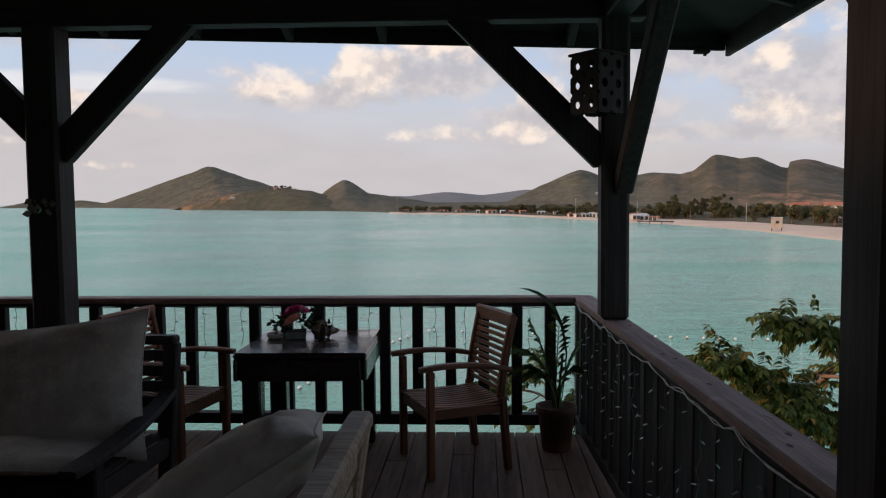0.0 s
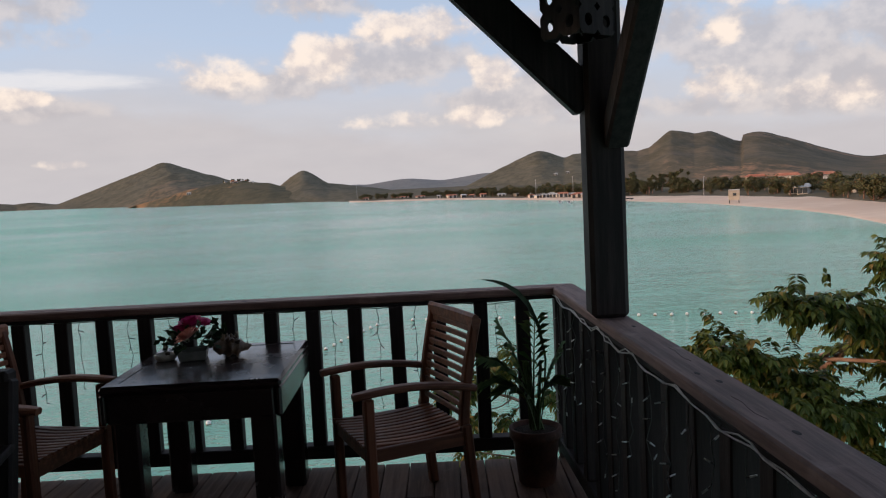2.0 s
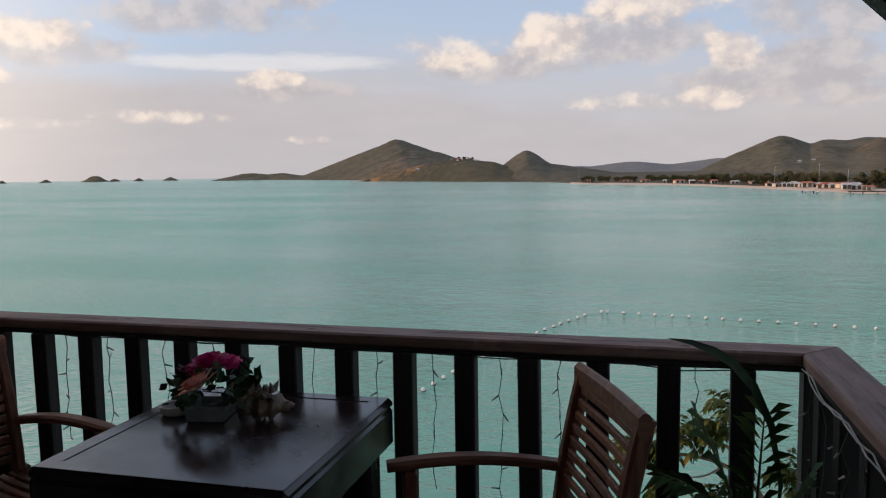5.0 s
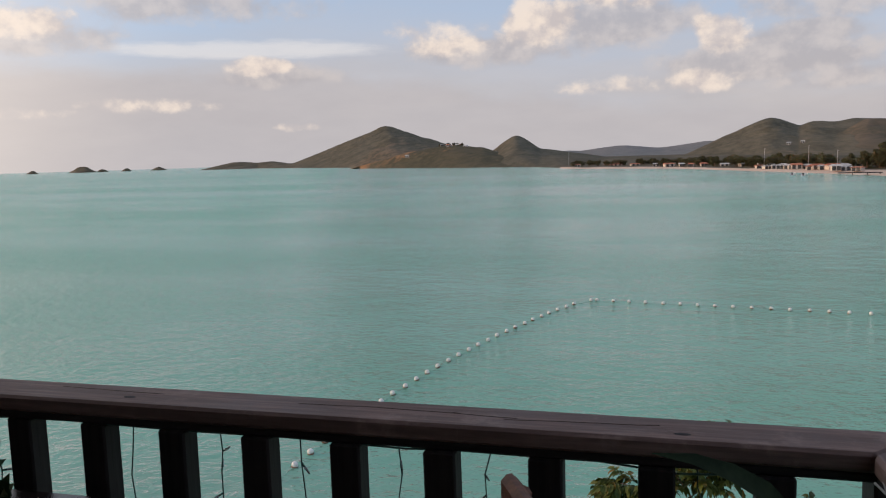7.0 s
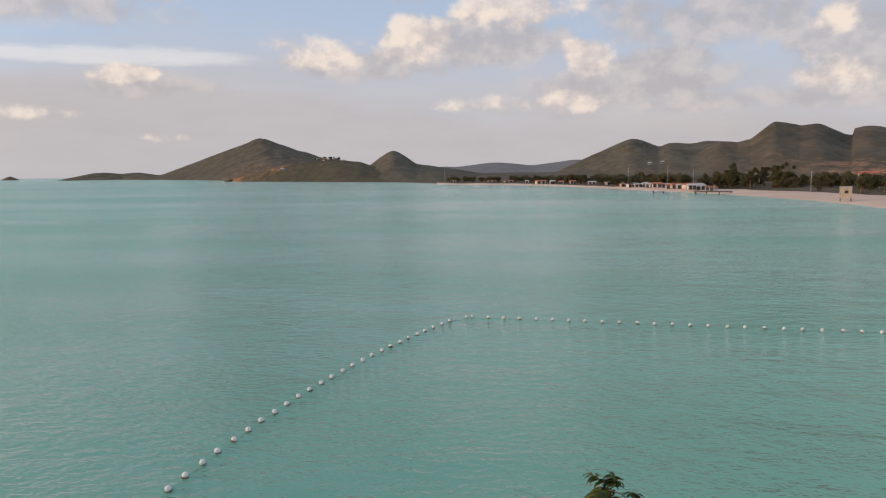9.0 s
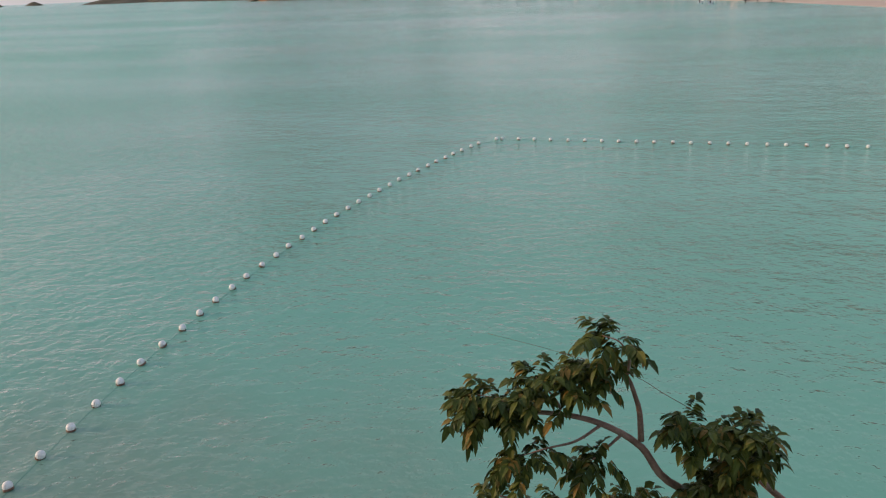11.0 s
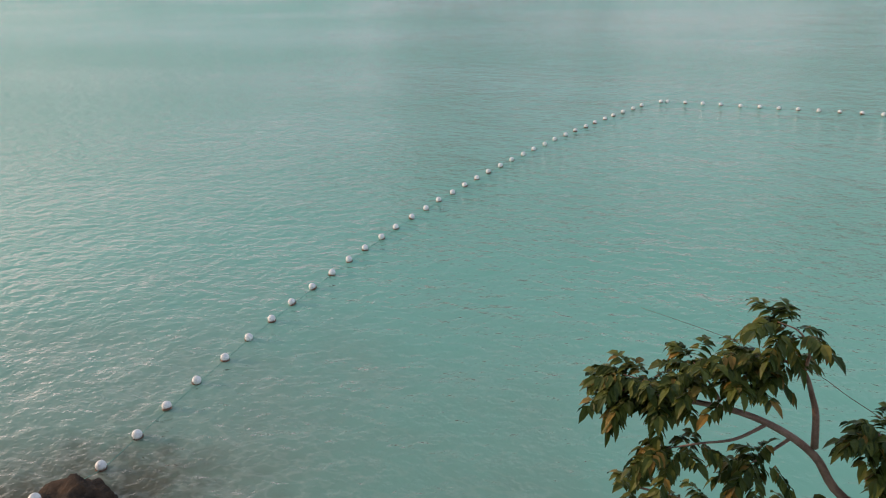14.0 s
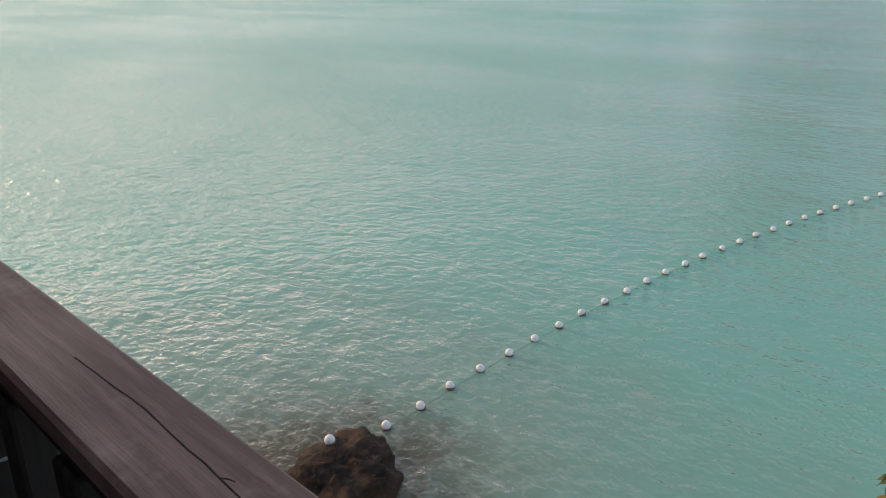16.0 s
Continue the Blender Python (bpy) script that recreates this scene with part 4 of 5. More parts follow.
def roof_sheet(lift):
    verts, faces = [], []
    xs = [-7.6 + (EX + 7.6) * i / 36 for i in range(37)]
    ys = [-4.2 + (EY + 4.2) * i / 36 for i in range(37)]
    for x in xs:
        for y in ys:
            yy = y + 0.03 * (x - EX) * (y + 4.2) / (EY + 4.2)
            verts.append((x, yy, roof_z(x, yy) + lift))
    for i in range(36):
        for j in range(36):
            a = i * 37 + j
            faces.append((a, a + 37, a + 38, a + 1))
    return verts, faces


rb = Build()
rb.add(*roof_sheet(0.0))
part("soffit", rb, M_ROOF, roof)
tagged(part("roof", Build().add(*roof_sheet(0.14)), M_SHINGLE), "dark shingled veranda roof", "roof", kind="structure")
fas = Build()
fas.beam((-7.6, EY - 0.297 + 0.012, EZ - 0.005 + 0.318), (EX, EY + 0.012, EZ - 0.005), 0.03, 0.19, 0.004)
fas.beam((EX + 0.012, EY, EZ - 0.02), (EX + 0.012, -4.2, EZ - 0.02), 0.03, 0.24, 0.004)
part("fascia", fas, M_STAIN_X, roof)
raft = Build().beam((0, 0, 0), (0, -2.3, 0.69), 0.05, 0.12, 0.004).mesh("rafter", M_STAIN_Y)
for k in range(14):
    x = 1.3 - 0.62 * k
    part("rafter", raft, None, roof, at=(x, EY + 0.03 * (x - EX) - 0.02, EZ - 0.043 - 0.032 * (x - EX)))
raft2 = Build().beam((0, 0, 0), (-2.3, 0, 0.69), 0.05, 0.12, 0.004).mesh("rafter", M_STAIN_X)
for k in range(13):
    part("rafter", raft2, None, roof, at=(EX - 0.02, 4.4 - 0.62 * k, EZ - 0.055))
hook = thing("eave_bracket", (2.17, 5.60, 2.603), "small dark metal bracket under the eave corner", "bracket")
part("plate", Build().box((0.1, 0.06, 0.03), Matrix(), 0.006), M_STAIN, hook)
part("pin", Build().tube([(0.02, 0, 0), (0.02, 0, -0.03)], 0.012), M_STAIN, hook)

# unseen walls added to close the place: they stop low sun, bounce warm light
for nm, size, at in (("wall_back", (9.6, 0.15, 3.6), (-2.8, -3.5, 1.75)), ("wall_left", (0.15, 9.0, 3.6), (-7.4, 1.0, 1.75)), ("wall_right", (0.15, 1.6, 3.6), (1.75, -2.65, 1.75))):
    tagged(part(nm, Build().box(size, Matrix(), 0.01), M_PLASTER, at=at), "unseen cream wall added to close the veranda and bounce warm light", "wall", kind="structure")
for x in (-6.5, -3.0, 1.2):
    for y in (-3.0, 1.0, 5.3):
        s = part("pile", Build().box((0.2, 0.2, 5.2), Matrix(), 0.01), M_STAIN, at=(x, y, -2.82))
        tagged(s, "dark timber pile under the deck", "pile", "piles under the deck", kind="structure")


# ---- dining set ----
def armchair(name, at, turn, label):
    """A slatted teak armchair; the sitter looks along local -x."""
    t = thing(name, at, label, "chair", "dining armchairs", turn=turn)
    w, d, seat = 0.56, 0.50, 0.43
    for s in (-1, 1):
        y = s * (w / 2 - 0.024)
        part("leg", Build().beam((-d / 2 + 0.02, y, 0), (-d / 2 + 0.02, y, 0.642), 0.045, 0.05, 0.008, (0, 1, 0)), M_TEAK_SHADED, t)
        part("leg", Build().beam((d / 2 + 0.02, y, 0), (d / 2 - 0.02, y, 0.45), 0.045, 0.05, 0.008, (0, 1, 0)), M_TEAK_SHADED, t)
        # curved back upright
        pts = [(d / 2 - 0.02 + 0.085 * (k / 6) ** 1.5, y * 0.93, 0.44 + 0.49 * k / 6) for k in range(7)]
        part("back_upright", Build().sweep(pts, 0.046, 0.042, 0.008, (0, 1, 0)), M_TEAK_SHADED, t)
        # arm with a gentle arch and rounded front
        us = [k / 16 for k in range(17)]
        pts = [(-d / 2 - 0.05 + u * (d + 0.08), y * 1.03, 0.645 + 0.034 * math.sin(math.pi * min(1, u * 0.9 + 0.1)) ** 0.9 - 0.03 * u) for u in us]
        part("arm", Build().sweep(pts, 0.058, 0.03, 0.009, scale=[0.72, 0.92] + [1.0] * 15), M_TEAK, t)
        part("side_apron", Build().beam((-d / 2 + 0.03, y, seat - 0.045), (d / 2, y, seat - 0.045), 0.024, 0.06, 0.004), M_TEAK, t)
    part("front_apron", Build().beam((-d / 2 + 0.02, -w / 2 + 0.05, seat - 0.05), (-d / 2 + 0.02, w / 2 - 0.05, seat - 0.05), 0.024, 0.07, 0.004), M_TEAK, t)
    part("rear_apron", Build().beam((d / 2 - 0.01, -w / 2 + 0.05, seat - 0.05), (d / 2 - 0.01, w / 2 - 0.05, seat - 0.05), 0.024, 0.06, 0.004), M_TEAK, t)
    # seat slats run front to back with a slight dip
    sl = Build()
    sl.sweep([(-d / 2 + (d + 0.01) * a / 8 - 0.01, 0, -0.018 * math.sin(math.pi * a / 8)) for a in range(9)], 0.029, 0.014, 0.003)
    slat = sl.mesh("seat_slat", M_TEAK)
    for k in range(11):
        part("seat_slat", slat, None, t, at=(0, -0.225 + 0.045 * k, seat - 0.004))
    # back: top rail, bottom rail and cross slats that follow the curve
    for k in range(11):
        u = 0.10 + 0.79 * k / 10
        x = d / 2 - 0.02 + 0.085 * u ** 1.5
        z = 0.44 + 0.49 * u
        ys = [-0.235 + 0.47 * i / 8 for i in range(9)]
        part("back_slat", Build().sweep([(x - 0.004 + 0.008 * math.cos(math.pi * q / 0.52), q, z) for q in ys], 0.014, 0.026, 0.003), M_TEAK, t)
    ys = [-0.262 + 0.524 * i / 10 for i in range(11)]
    part("top_rail", Build().sweep([(d / 2 + 0.052 + 0.011 * math.cos(math.pi * q / 0.56), q, 0.915) for q in ys], 0.034, 0.07, 0.012), M_TEAK, t)
    return t


armchair("armchair", (0.512, 5.072, 0), 24, "reddish teak slatted armchair turned to the table")
armchair("armchair", (-1.262, 5.07, 0), 168, "teak slatted armchair across the table by the post")


def table():
    t = thing("table", (-0.366, 5.142, 0), "dark lacquered wooden dining table with thick apron", "table", turn=1.6)
    w, d, h = 0.785, 0.845, 0.752
    part("tabletop", Build().box((w, d, 0.035), Matrix.Translation((0, 0, h - 0.0175)), 0.012), M_TABLE, t, "glossy dark tabletop with a grooved border")
    for s in (-1, 1):
        part("border_strip", Build().box((0.055, d - 0.13, 0.003), Matrix.Translation((s * (w / 2 - 0.04), 0, h + 0.0008)), 0.001), M_TABLE, t)
        part("border_strip", Build().box((w - 0.026, 0.055, 0.003), Matrix.Translation((0, s * (d / 2 - 0.04), h + 0.0008)), 0.001), M_TABLE, t)
        part("apron", Build().box((0.03, d - 0.004, 0.135), Matrix.Translation((s * (w / 2 - 0.016), 0, h - 0.0985)), 0.010), M_TABLE, t)
        part("apron", Build().box((w - 0.064, 0.03, 0.135), Matrix.Translation((0, s * (d / 2 - 0.016), h - 0.0985)), 0.010), M_TABLE, t)
        for q in (-1, 1):
            part("leg", Build().box((0.112, 0.112, h - 0.05), Matrix.Translation((s * (w / 2 - 0.095), q * (d / 2 - 0.095), (h - 0.05) / 2)), 0.012), M_TABLE, t)


table()
TOP = 0.7533


def posy():
    t = thing("flower_arrangement", (-0.497, 5.235, TOP), "pink and peach flowers with dark leaves in a low glass planter", "flowers", turn=12)
    t.scale = (1.18, 1.18, 1.13)
    part("planter", Build().lathe([(0.0, 0.0), (0.070, 0.0), (0.074, 0.004), (0.084, 0.040), (0.080, 0.042), (0.070, 0.014), (0.0, 0.014)], 4, pose(0, 0, 0, 0, 0, 45)), M_PLANTER, t)
    r = random.Random(11)
    lv = Build()
    for k in range(150):
        a, e = r.uniform(0, 6.28), r.uniform(-0.15, 1.4)
        d = Vector((math.cos(a) * math.cos(e) * 1.25, math.sin(a) * math.cos(e) * 1.1, math.sin(e) * 0.95))
        p = d * r.uniform(0.04, 0.095) + Vector((0, 0, 0.065))
        l = (d + Vector((r.gauss(0, 0.5), r.gauss(0, 0.5), r.gauss(0, 0.4)))).normalized() * r.uniform(0.022, 0.042)
        s = l.cross(Vector((r.gauss(0, 1), r.gauss(0, 1), r.gauss(0, 1)))).normalized() * 0.013
        lv.add([p, p + l * 0.45 + s, p + l, p + l * 0.45 - s], [(0, 1, 2, 3)])
    for sx, z in ((0.105, 0.085), (0.12, 0.115), (-0.105, 0.075), (0.095, 0.14)):
        lv.tube([(sx * 0.3, 0, 0.06), (sx, 0.02, z)], 0.003, 4)
        for k in range(8):
            p = Vector((sx + r.gauss(0, 0.016), 0.02 + r.gauss(0, 0.012), z + r.gauss(0, 0.014)))
            l = Vector((r.gauss(0, 1), r.gauss(0, 1), r.gauss(0, 1))).normalized() * 0.022
            s = l.cross(Vector((0.3, 1, 0.2))).normalized() * 0.012
            lv.add([p - l, p + s, p + l, p - s], [(0, 1, 2, 3)])
    part("leaves", lv, M_FOLIAGE, t)

    def bloom(c, size, mat, n, label):
        b = Build()
        for ring in range(5):
            tilt = 0.25 + 0.28 * ring
            for k in range(n):
                a = 2 * math.pi * (k + 0.5 * ring) / n + r.uniform(-0.1, 0.1)
                o = Vector((math.cos(a), math.sin(a), 0))
                dr = o * math.cos(tilt) + Vector((0, 0, 1)) * math.sin(tilt)
                sd = Vector((-o.y, o.x, 0)) * size * 0.34
                base = o * size * 0.12
                tip = base + dr * size * (1.0 - 0.11 * ring)
                mid = base + dr * size * 0.55 + Vector((0, 0, 0.1 * size))
                b.add([base, mid + sd, tip, mid - sd], [(0, 1, 2), (0, 2, 3)])
        ob = part("bloom", b, mat, t, label)
        ob.matrix_basis = pose(*c, r.uniform(-30, 10), r.uniform(-25, 25), r.uniform(0, 90))

    bloom((0.0, 0.0, 0.145), 0.062, M_PINK, 11, "bright magenta bloom")
    bloom((0.035, 0.03, 0.14), 0.05, M_PINK, 10, "bright magenta bloom")
    bloom((-0.05, 0.0, 0.12), 0.045, M_PINK, 10, "bright magenta bloom")
    bloom((-0.005, -0.068, 0.105), 0.060, M_PEACH, 12, "pale peach bloom")


posy()


def conch():
    t = thing("conch_shell", (-0.312, 5.25, TOP), "spiny brown and cream conch shell lying on the table", "shell", turn=20)
    t.scale = (0.98, 0.98, 0.84)
    n, m = 26, 34
    verts, faces = [], []
    for i in range(m + 1):
        u = i / m
        r0 = 0.062 * math.sin(math.pi * min(1, u * 0.92 + 0.06)) ** 0.9 * (1 - 0.45 * u) + 0.003
        for k in range(n):
            a = 2 * math.pi * k / n
            spire = 1 + 0.14 * math.sin(a + u * 26)
            spike = 0.55 * max(0, math.cos(3 * (a + u * 7))) ** 8 * (1 if 0.3 < u < 0.92 else 0.2) * max(0, math.cos(u * 42)) ** 2
            r = r0 * (spire + spike)
            verts.append((-0.09 + 0.19 * u, r * math.cos(a) * 1.05, 0.062 + r * math.sin(a) - 0.012 * u))
    for i in range(m):
        for k in range(n):
            faces.append((i * n + k, i * n + (k + 1) % n, (i + 1) * n + (k + 1) % n, (i + 1) * n + k))
    faces += [tuple(range(n)), tuple(range(m * n, (m + 1) * n))]
    part("whorl", Build().add(verts, faces), M_SHELL, t, smooth=True)
    r = random.Random(4)
    for k in range(12):
        a = 0.4 + 2.4 * k / 12
        u = 0.25 + 0.5 * (k % 4) / 4
        c = Vector((-0.09 + 0.19 * u, 0.05 * math.cos(a), 0.062 + 0.05 * math.sin(a)))
        d = Vector((r.uniform(-0.2, 0.4), math.cos(a), math.sin(a))) * r.uniform(0.025, 0.042)
        part("spine", Build().tube([c, c + d * 0.6, c + d], [0.013, 0.007, 0.001], 6), M_SHELL, t)


conch()
dish = thing("candle_dish", (-0.635, 5.235, TOP), "small cream ceramic dish holding a burnt tealight", "dish")
part("bowl", Build().lathe([(0.0, 0.0), (0.04, 0.0), (0.05, 0.008), (0.055, 0.03), (0.05, 0.031), (0.045, 0.012), (0.0, 0.01)], 24), M_CERAMIC, dish, smooth=True)
part("wick", Build().box((0.02, 0.014, 0.016), Matrix.Translation((0.01, 0, 0.03)), 0.003), M_SOIL, dish)


# ---- lounge seats ----
def pillow(name, at, size, label, seed):
    """A stuffed square cushion with pointed corners, creases and a seam."""
    w, h, thick = size
    n = 26
    verts, faces = [], []
    for side in (1, -1):
        for i in range(n + 1):
            for j in range(n + 1):
                u, v = 2 * i / n - 1, 2 * j / n - 1
                x = u * w / 2 * (1 - 0.075 * (1 - v * v) * u * u)
                z = v * h / 2 * (1 - 0.075 * (1 - u * u) * v * v)
                f = max(0, (1 - abs(u) ** 2.6) * (1 - abs(v) ** 2.6)) ** 0.55
                cre = 0.15 * noise.noise(Vector((u * 2.2 + seed, v * 5.0, side))) * min(1, 2.5 * (1 - f)) + 0.04 * noise.noise(Vector((u * 6, v * 6, seed)))
                verts.append((x, side * thick / 2 * f * (1 + cre * 2.4), z))
    m = (n + 1) ** 2
    for s in (0, 1):
        for i in range(n):
            for j in range(n):
                a = s * m + i * (n + 1) + j
                q = (a, a + 1, a + n + 2, a + n + 1)
                faces.append(q if s else q[::-1])
    t = new(name)
    t.matrix_basis = at
    tagged(t, label, "cushion", "lounge cushions")
    part("cover", Build().add(verts, faces), M_CUSHION, t, smooth=True)
    edge = [(u * w / 2 * (1 - 0.075 * (1 - v * v)), 0, v * h / 2 * (1 - 0.075 * (1 - u * u))) for u, v in
            [(-1 + 2 * k / 12, -1) for k in range(12)] + [(1, -1 + 2 * k / 12) for k in range(12)] + [(1 - 2 * k / 12, 1) for k in range(12)] + [(-1, 1 - 2 * k / 12) for k in range(13)]]
    part("seam", Build().tube(edge, 0.004, 5), M_CUSHION, t, smooth=True)


def lounge(name, at, turn, label, wide=0.72, mat=M_STAIN, back=0.86, droop=0.0):
    """A low wooden lounge seat with flat curved arms; the sitter looks along local -y."""
    t = thing(name, at, label, "lounge chair", "lounge chairs", turn=turn)
    d = 0.86
    for s in (-1, 1):
        x = s * (wide / 2 + 0.05)
        part("leg", Build().box((0.07, 0.085, 0.56 - droop), Matrix.Translation((x, -d / 2 + 0.09, 0.28 - droop / 2)), 0.01), mat, t)
        part("back_leg", Build().beam((x, d / 2 - 0.08, 0), (x, d / 2 + 0.06, back), 0.06, 0.085, 0.01, (1, 0, 0)), mat, t)
        us = [k / 16 for k in range(17)]
        pts = [(x + s * 0.035 * math.sin(math.pi * u), -d / 2 - droop + (d + 0.02 + droop) * u, 0.55 + 0.03 * (1 - u) ** 2 + 0.05 * u ** 3 - droop * (1 - u) ** 1.3) for u in us]
        part("arm", Build().sweep(pts, 0.115, 0.036, 0.008, scale=[0.8, 0.95] + [1.0 - 0.02 * k for k in range(15)]), mat, t)
        part("side_rail", Build().box((0.04, d - 0.1, 0.10), Matrix.Translation((x, 0, 0.30)), 0.006), mat, t)
    part("front_rail", Build().box((wide + 0.06, 0.045, 0.11), Matrix.Translation((0, -d / 2 + 0.08, 0.30)), 0.006), mat, t)
    part("seat_board", Build().box((wide + 0.04, d - 0.1, 0.03), Matrix.Translation((0, 0.0, 0.355)), 0.006), mat, t)
    for k in range(5):
        z = 0.45 + (back - 0.44) * k / 5
        part("back_slat", Build().box((wide + 0.05, 0.024, 0.06), Matrix.Translation((0, d / 2 - 0.08 + 0.14 * z / back, z)), 0.005), mat, t)
    part("top_rail", Build().box((wide + 0.16, 0.075, 0.05), Matrix.Translation((0, d / 2 + 0.06, back + 0.012)), 0.012), mat, t)
    return t


lounge("lounge_chair", (-1.52, 4.05, 0), -3, "dark wooden lounge chair with flat curved arms", 0.86, droop=0.11)
pillow("cushion", pose(-1.49, 4.20, 0.645, -20, -8, -4), (0.98, 0.78, 0.24), "large grey cotton cushion leaning on the lounge back", 1.3)
pillow("cushion", pose(-1.46, 3.95, 0.42, 88, 0, 0), (0.80, 0.66, 0.12), "flat grey seat cushion of the lounge chair", 4.1)
lounge("lounge_chair", (-0.145, 2.215, 0), -90, "greyed teak lounge chair with a creased cushion", 0.66, M_GREYTEAK, 0.965)
pillow("cushion", pose(-0.035, 2.52, 0.81, -59.7, -9.6, -80), (0.66, 0.64, 0.25), "creased grey cotton cushion in the lounge chair", 7.7)
pillow("cushion", pose(-0.24, 2.215, 0.47, 88, 0, -90), (0.62, 0.72, 0.19), "flat grey seat cushion of the near lounge chair", 5.2)


# ---- potted palm ----
def potted_palm():
    x, y = 1.188, 5.34
    t = thing("potted_palm", (x, y, 0), "young feathery palm in a brown terracotta pot", "plant")
    pot = part("pot", Build().lathe([(0.0, 0.0), (0.088, 0.0), (0.094, 0.01), (0.118, 0.235), (0.132, 0.240), (0.136, 0.260), (0.134, 0.290), (0.120, 0.292), (0.112, 0.268), (0.0, 0.262)], 32), M_TERRA, t, smooth=True)
    part("soil", Build().lathe([(0.113, 0.268), (0.06, 0.276), (0.0, 0.28)], 20), M_SOIL, pot, smooth=True)
    r = random.Random(21)

    def frond(name, base, tip, sag, leaf, wide, n, broad=False):
        base, tip = Vector(base), Vector(tip)
        pts = []
        for k in range(13):
            u = k / 12
            p = base.lerp(tip, u)
            p.z += sag * math.sin(math.pi * u ** 0.8)
            pts.append(p)
        b = Build()
        b.tube(pts, [0.007 * (1 - 0.75 * k / 12) for k in range(13)], 5)
        if broad:
            side = (tip - base).cross(Vector((0, 0, 1))).normalized()
            vs, fs = [], []
            for k, p in enumerate(pts):
                u = k / 12
                w = wide * math.sin(math.pi * min(1, 0.08 + u * 0.95)) ** 0.8 if u > 0.3 else 0.004
                vs += [p - side * w + Vector((0, 0, -w * 0.5)), p + Vector((0, 0, 0.002)), p + side * w + Vector((0, 0, -w * 0.5))]
            for k in range(12):
                fs += [(3 * k, 3 * k + 1, 3 * k + 4, 3 * k + 3), (3 * k + 1, 3 * k + 2, 3 * k + 5, 3 * k + 4)]
            b.add(vs, fs)
        else:
            for k in range(n):
                u = 0.28 + 0.7 * k / n
                i = min(11, int(u * 12))
                p = pts[i].lerp(pts[i + 1], u * 12 - i)
                d = (pts[i + 1] - pts[i]).normalized()
                for s in (-1, 1):
                    o = (d.cross(Vector((0, 0, 1))).normalized() * s * 0.85 + d * 1.05 + Vector((0, 0, r.uniform(-0.35, 0.15)))).normalized()
                    l = leaf * (1 - 0.55 * abs(u - 0.55)) * r.uniform(0.8, 1.15)
                    wv = d * wide
                    q = p + o * l * 0.5 + Vector((0, 0, 0.01))
                    e = p + o * l + Vector((0, 0, -l * 0.28))
                    b.add([p, q + wv, e, q - wv], [(0, 1, 2), (0, 2, 3)])
        part(name, b, M_PALM, t)

    for tip, sag in (((-0.17, 0.05, 0.84), 0.08), ((-0.27, -0.06, 0.68), 0.12), ((0.03, 0.08, 0.86), 0.06), ((0.13, -0.05, 0.70), 0.08),
                     ((-0.29, 0.06, 0.50), 0.14), ((0.10, -0.10, 0.54), 0.10), ((-0.16, -0.14, 0.52), 0.12)):
        frond("frond", (r.gauss(0, 0.02), r.gauss(0, 0.02), 0.27), tip, sag, 0.13, 0.0024, 10)
    for k in range(5):
        a = r.uniform(0, 6.28)
        b = Build().tube([(0.02 * math.cos(a), 0.02 * math.sin(a), 0.26), (0.03 * math.cos(a), 0.03 * math.sin(a), 0.45), (0.05 * math.cos(a), 0.05 * math.sin(a), 0.62)], [0.010, 0.008, 0.005], 6)
        part("stem", b, M_PALM, t)
    # one long arching blade that hangs over towards the rail
    spine = [(0.03, 0.03, 0.27), (0.06, 0.06, 0.45), (0.075, 0.075, 0.62), (0.045, 0.07, 0.80), (-0.005, 0.05, 0.915), (-0.065, 0.02, 0.99), (-0.12, -0.01, 1.03), (-0.18, -0.03, 1.055), (-0.245, -0.06, 1.07)]
    width = [0.004, 0.005, 0.008, 0.013, 0.018, 0.021, 0.019, 0.012, 0.001]
    vs, fs = [], []
    for k_, w in enumerate(width):
        px, py, pz = spine[k_]
        k_ = max(1, min(7, k_))
        ax = Vector((spine[k_ + 1][2] - spine[k_ - 1][2], 0.25, spine[k_ - 1][0] - spine[k_ + 1][0])).normalized() * w
        vs += [Vector((px, py, pz)) - ax + Vector((0, -w * 0.3, 0)), (px, py, pz), Vector((px, py, pz)) + ax + Vector((0, -w * 0.3, 0))]
    for k in range(8):
        fs += [(3 * k, 3 * k + 1, 3 * k + 4, 3 * k + 3), (3 * k + 1, 3 * k + 2, 3 * k + 5, 3 * k + 4)]
    part("broad_leaf", Build().add(vs, fs), M_BLADE, t, smooth=True)


potted_palm()


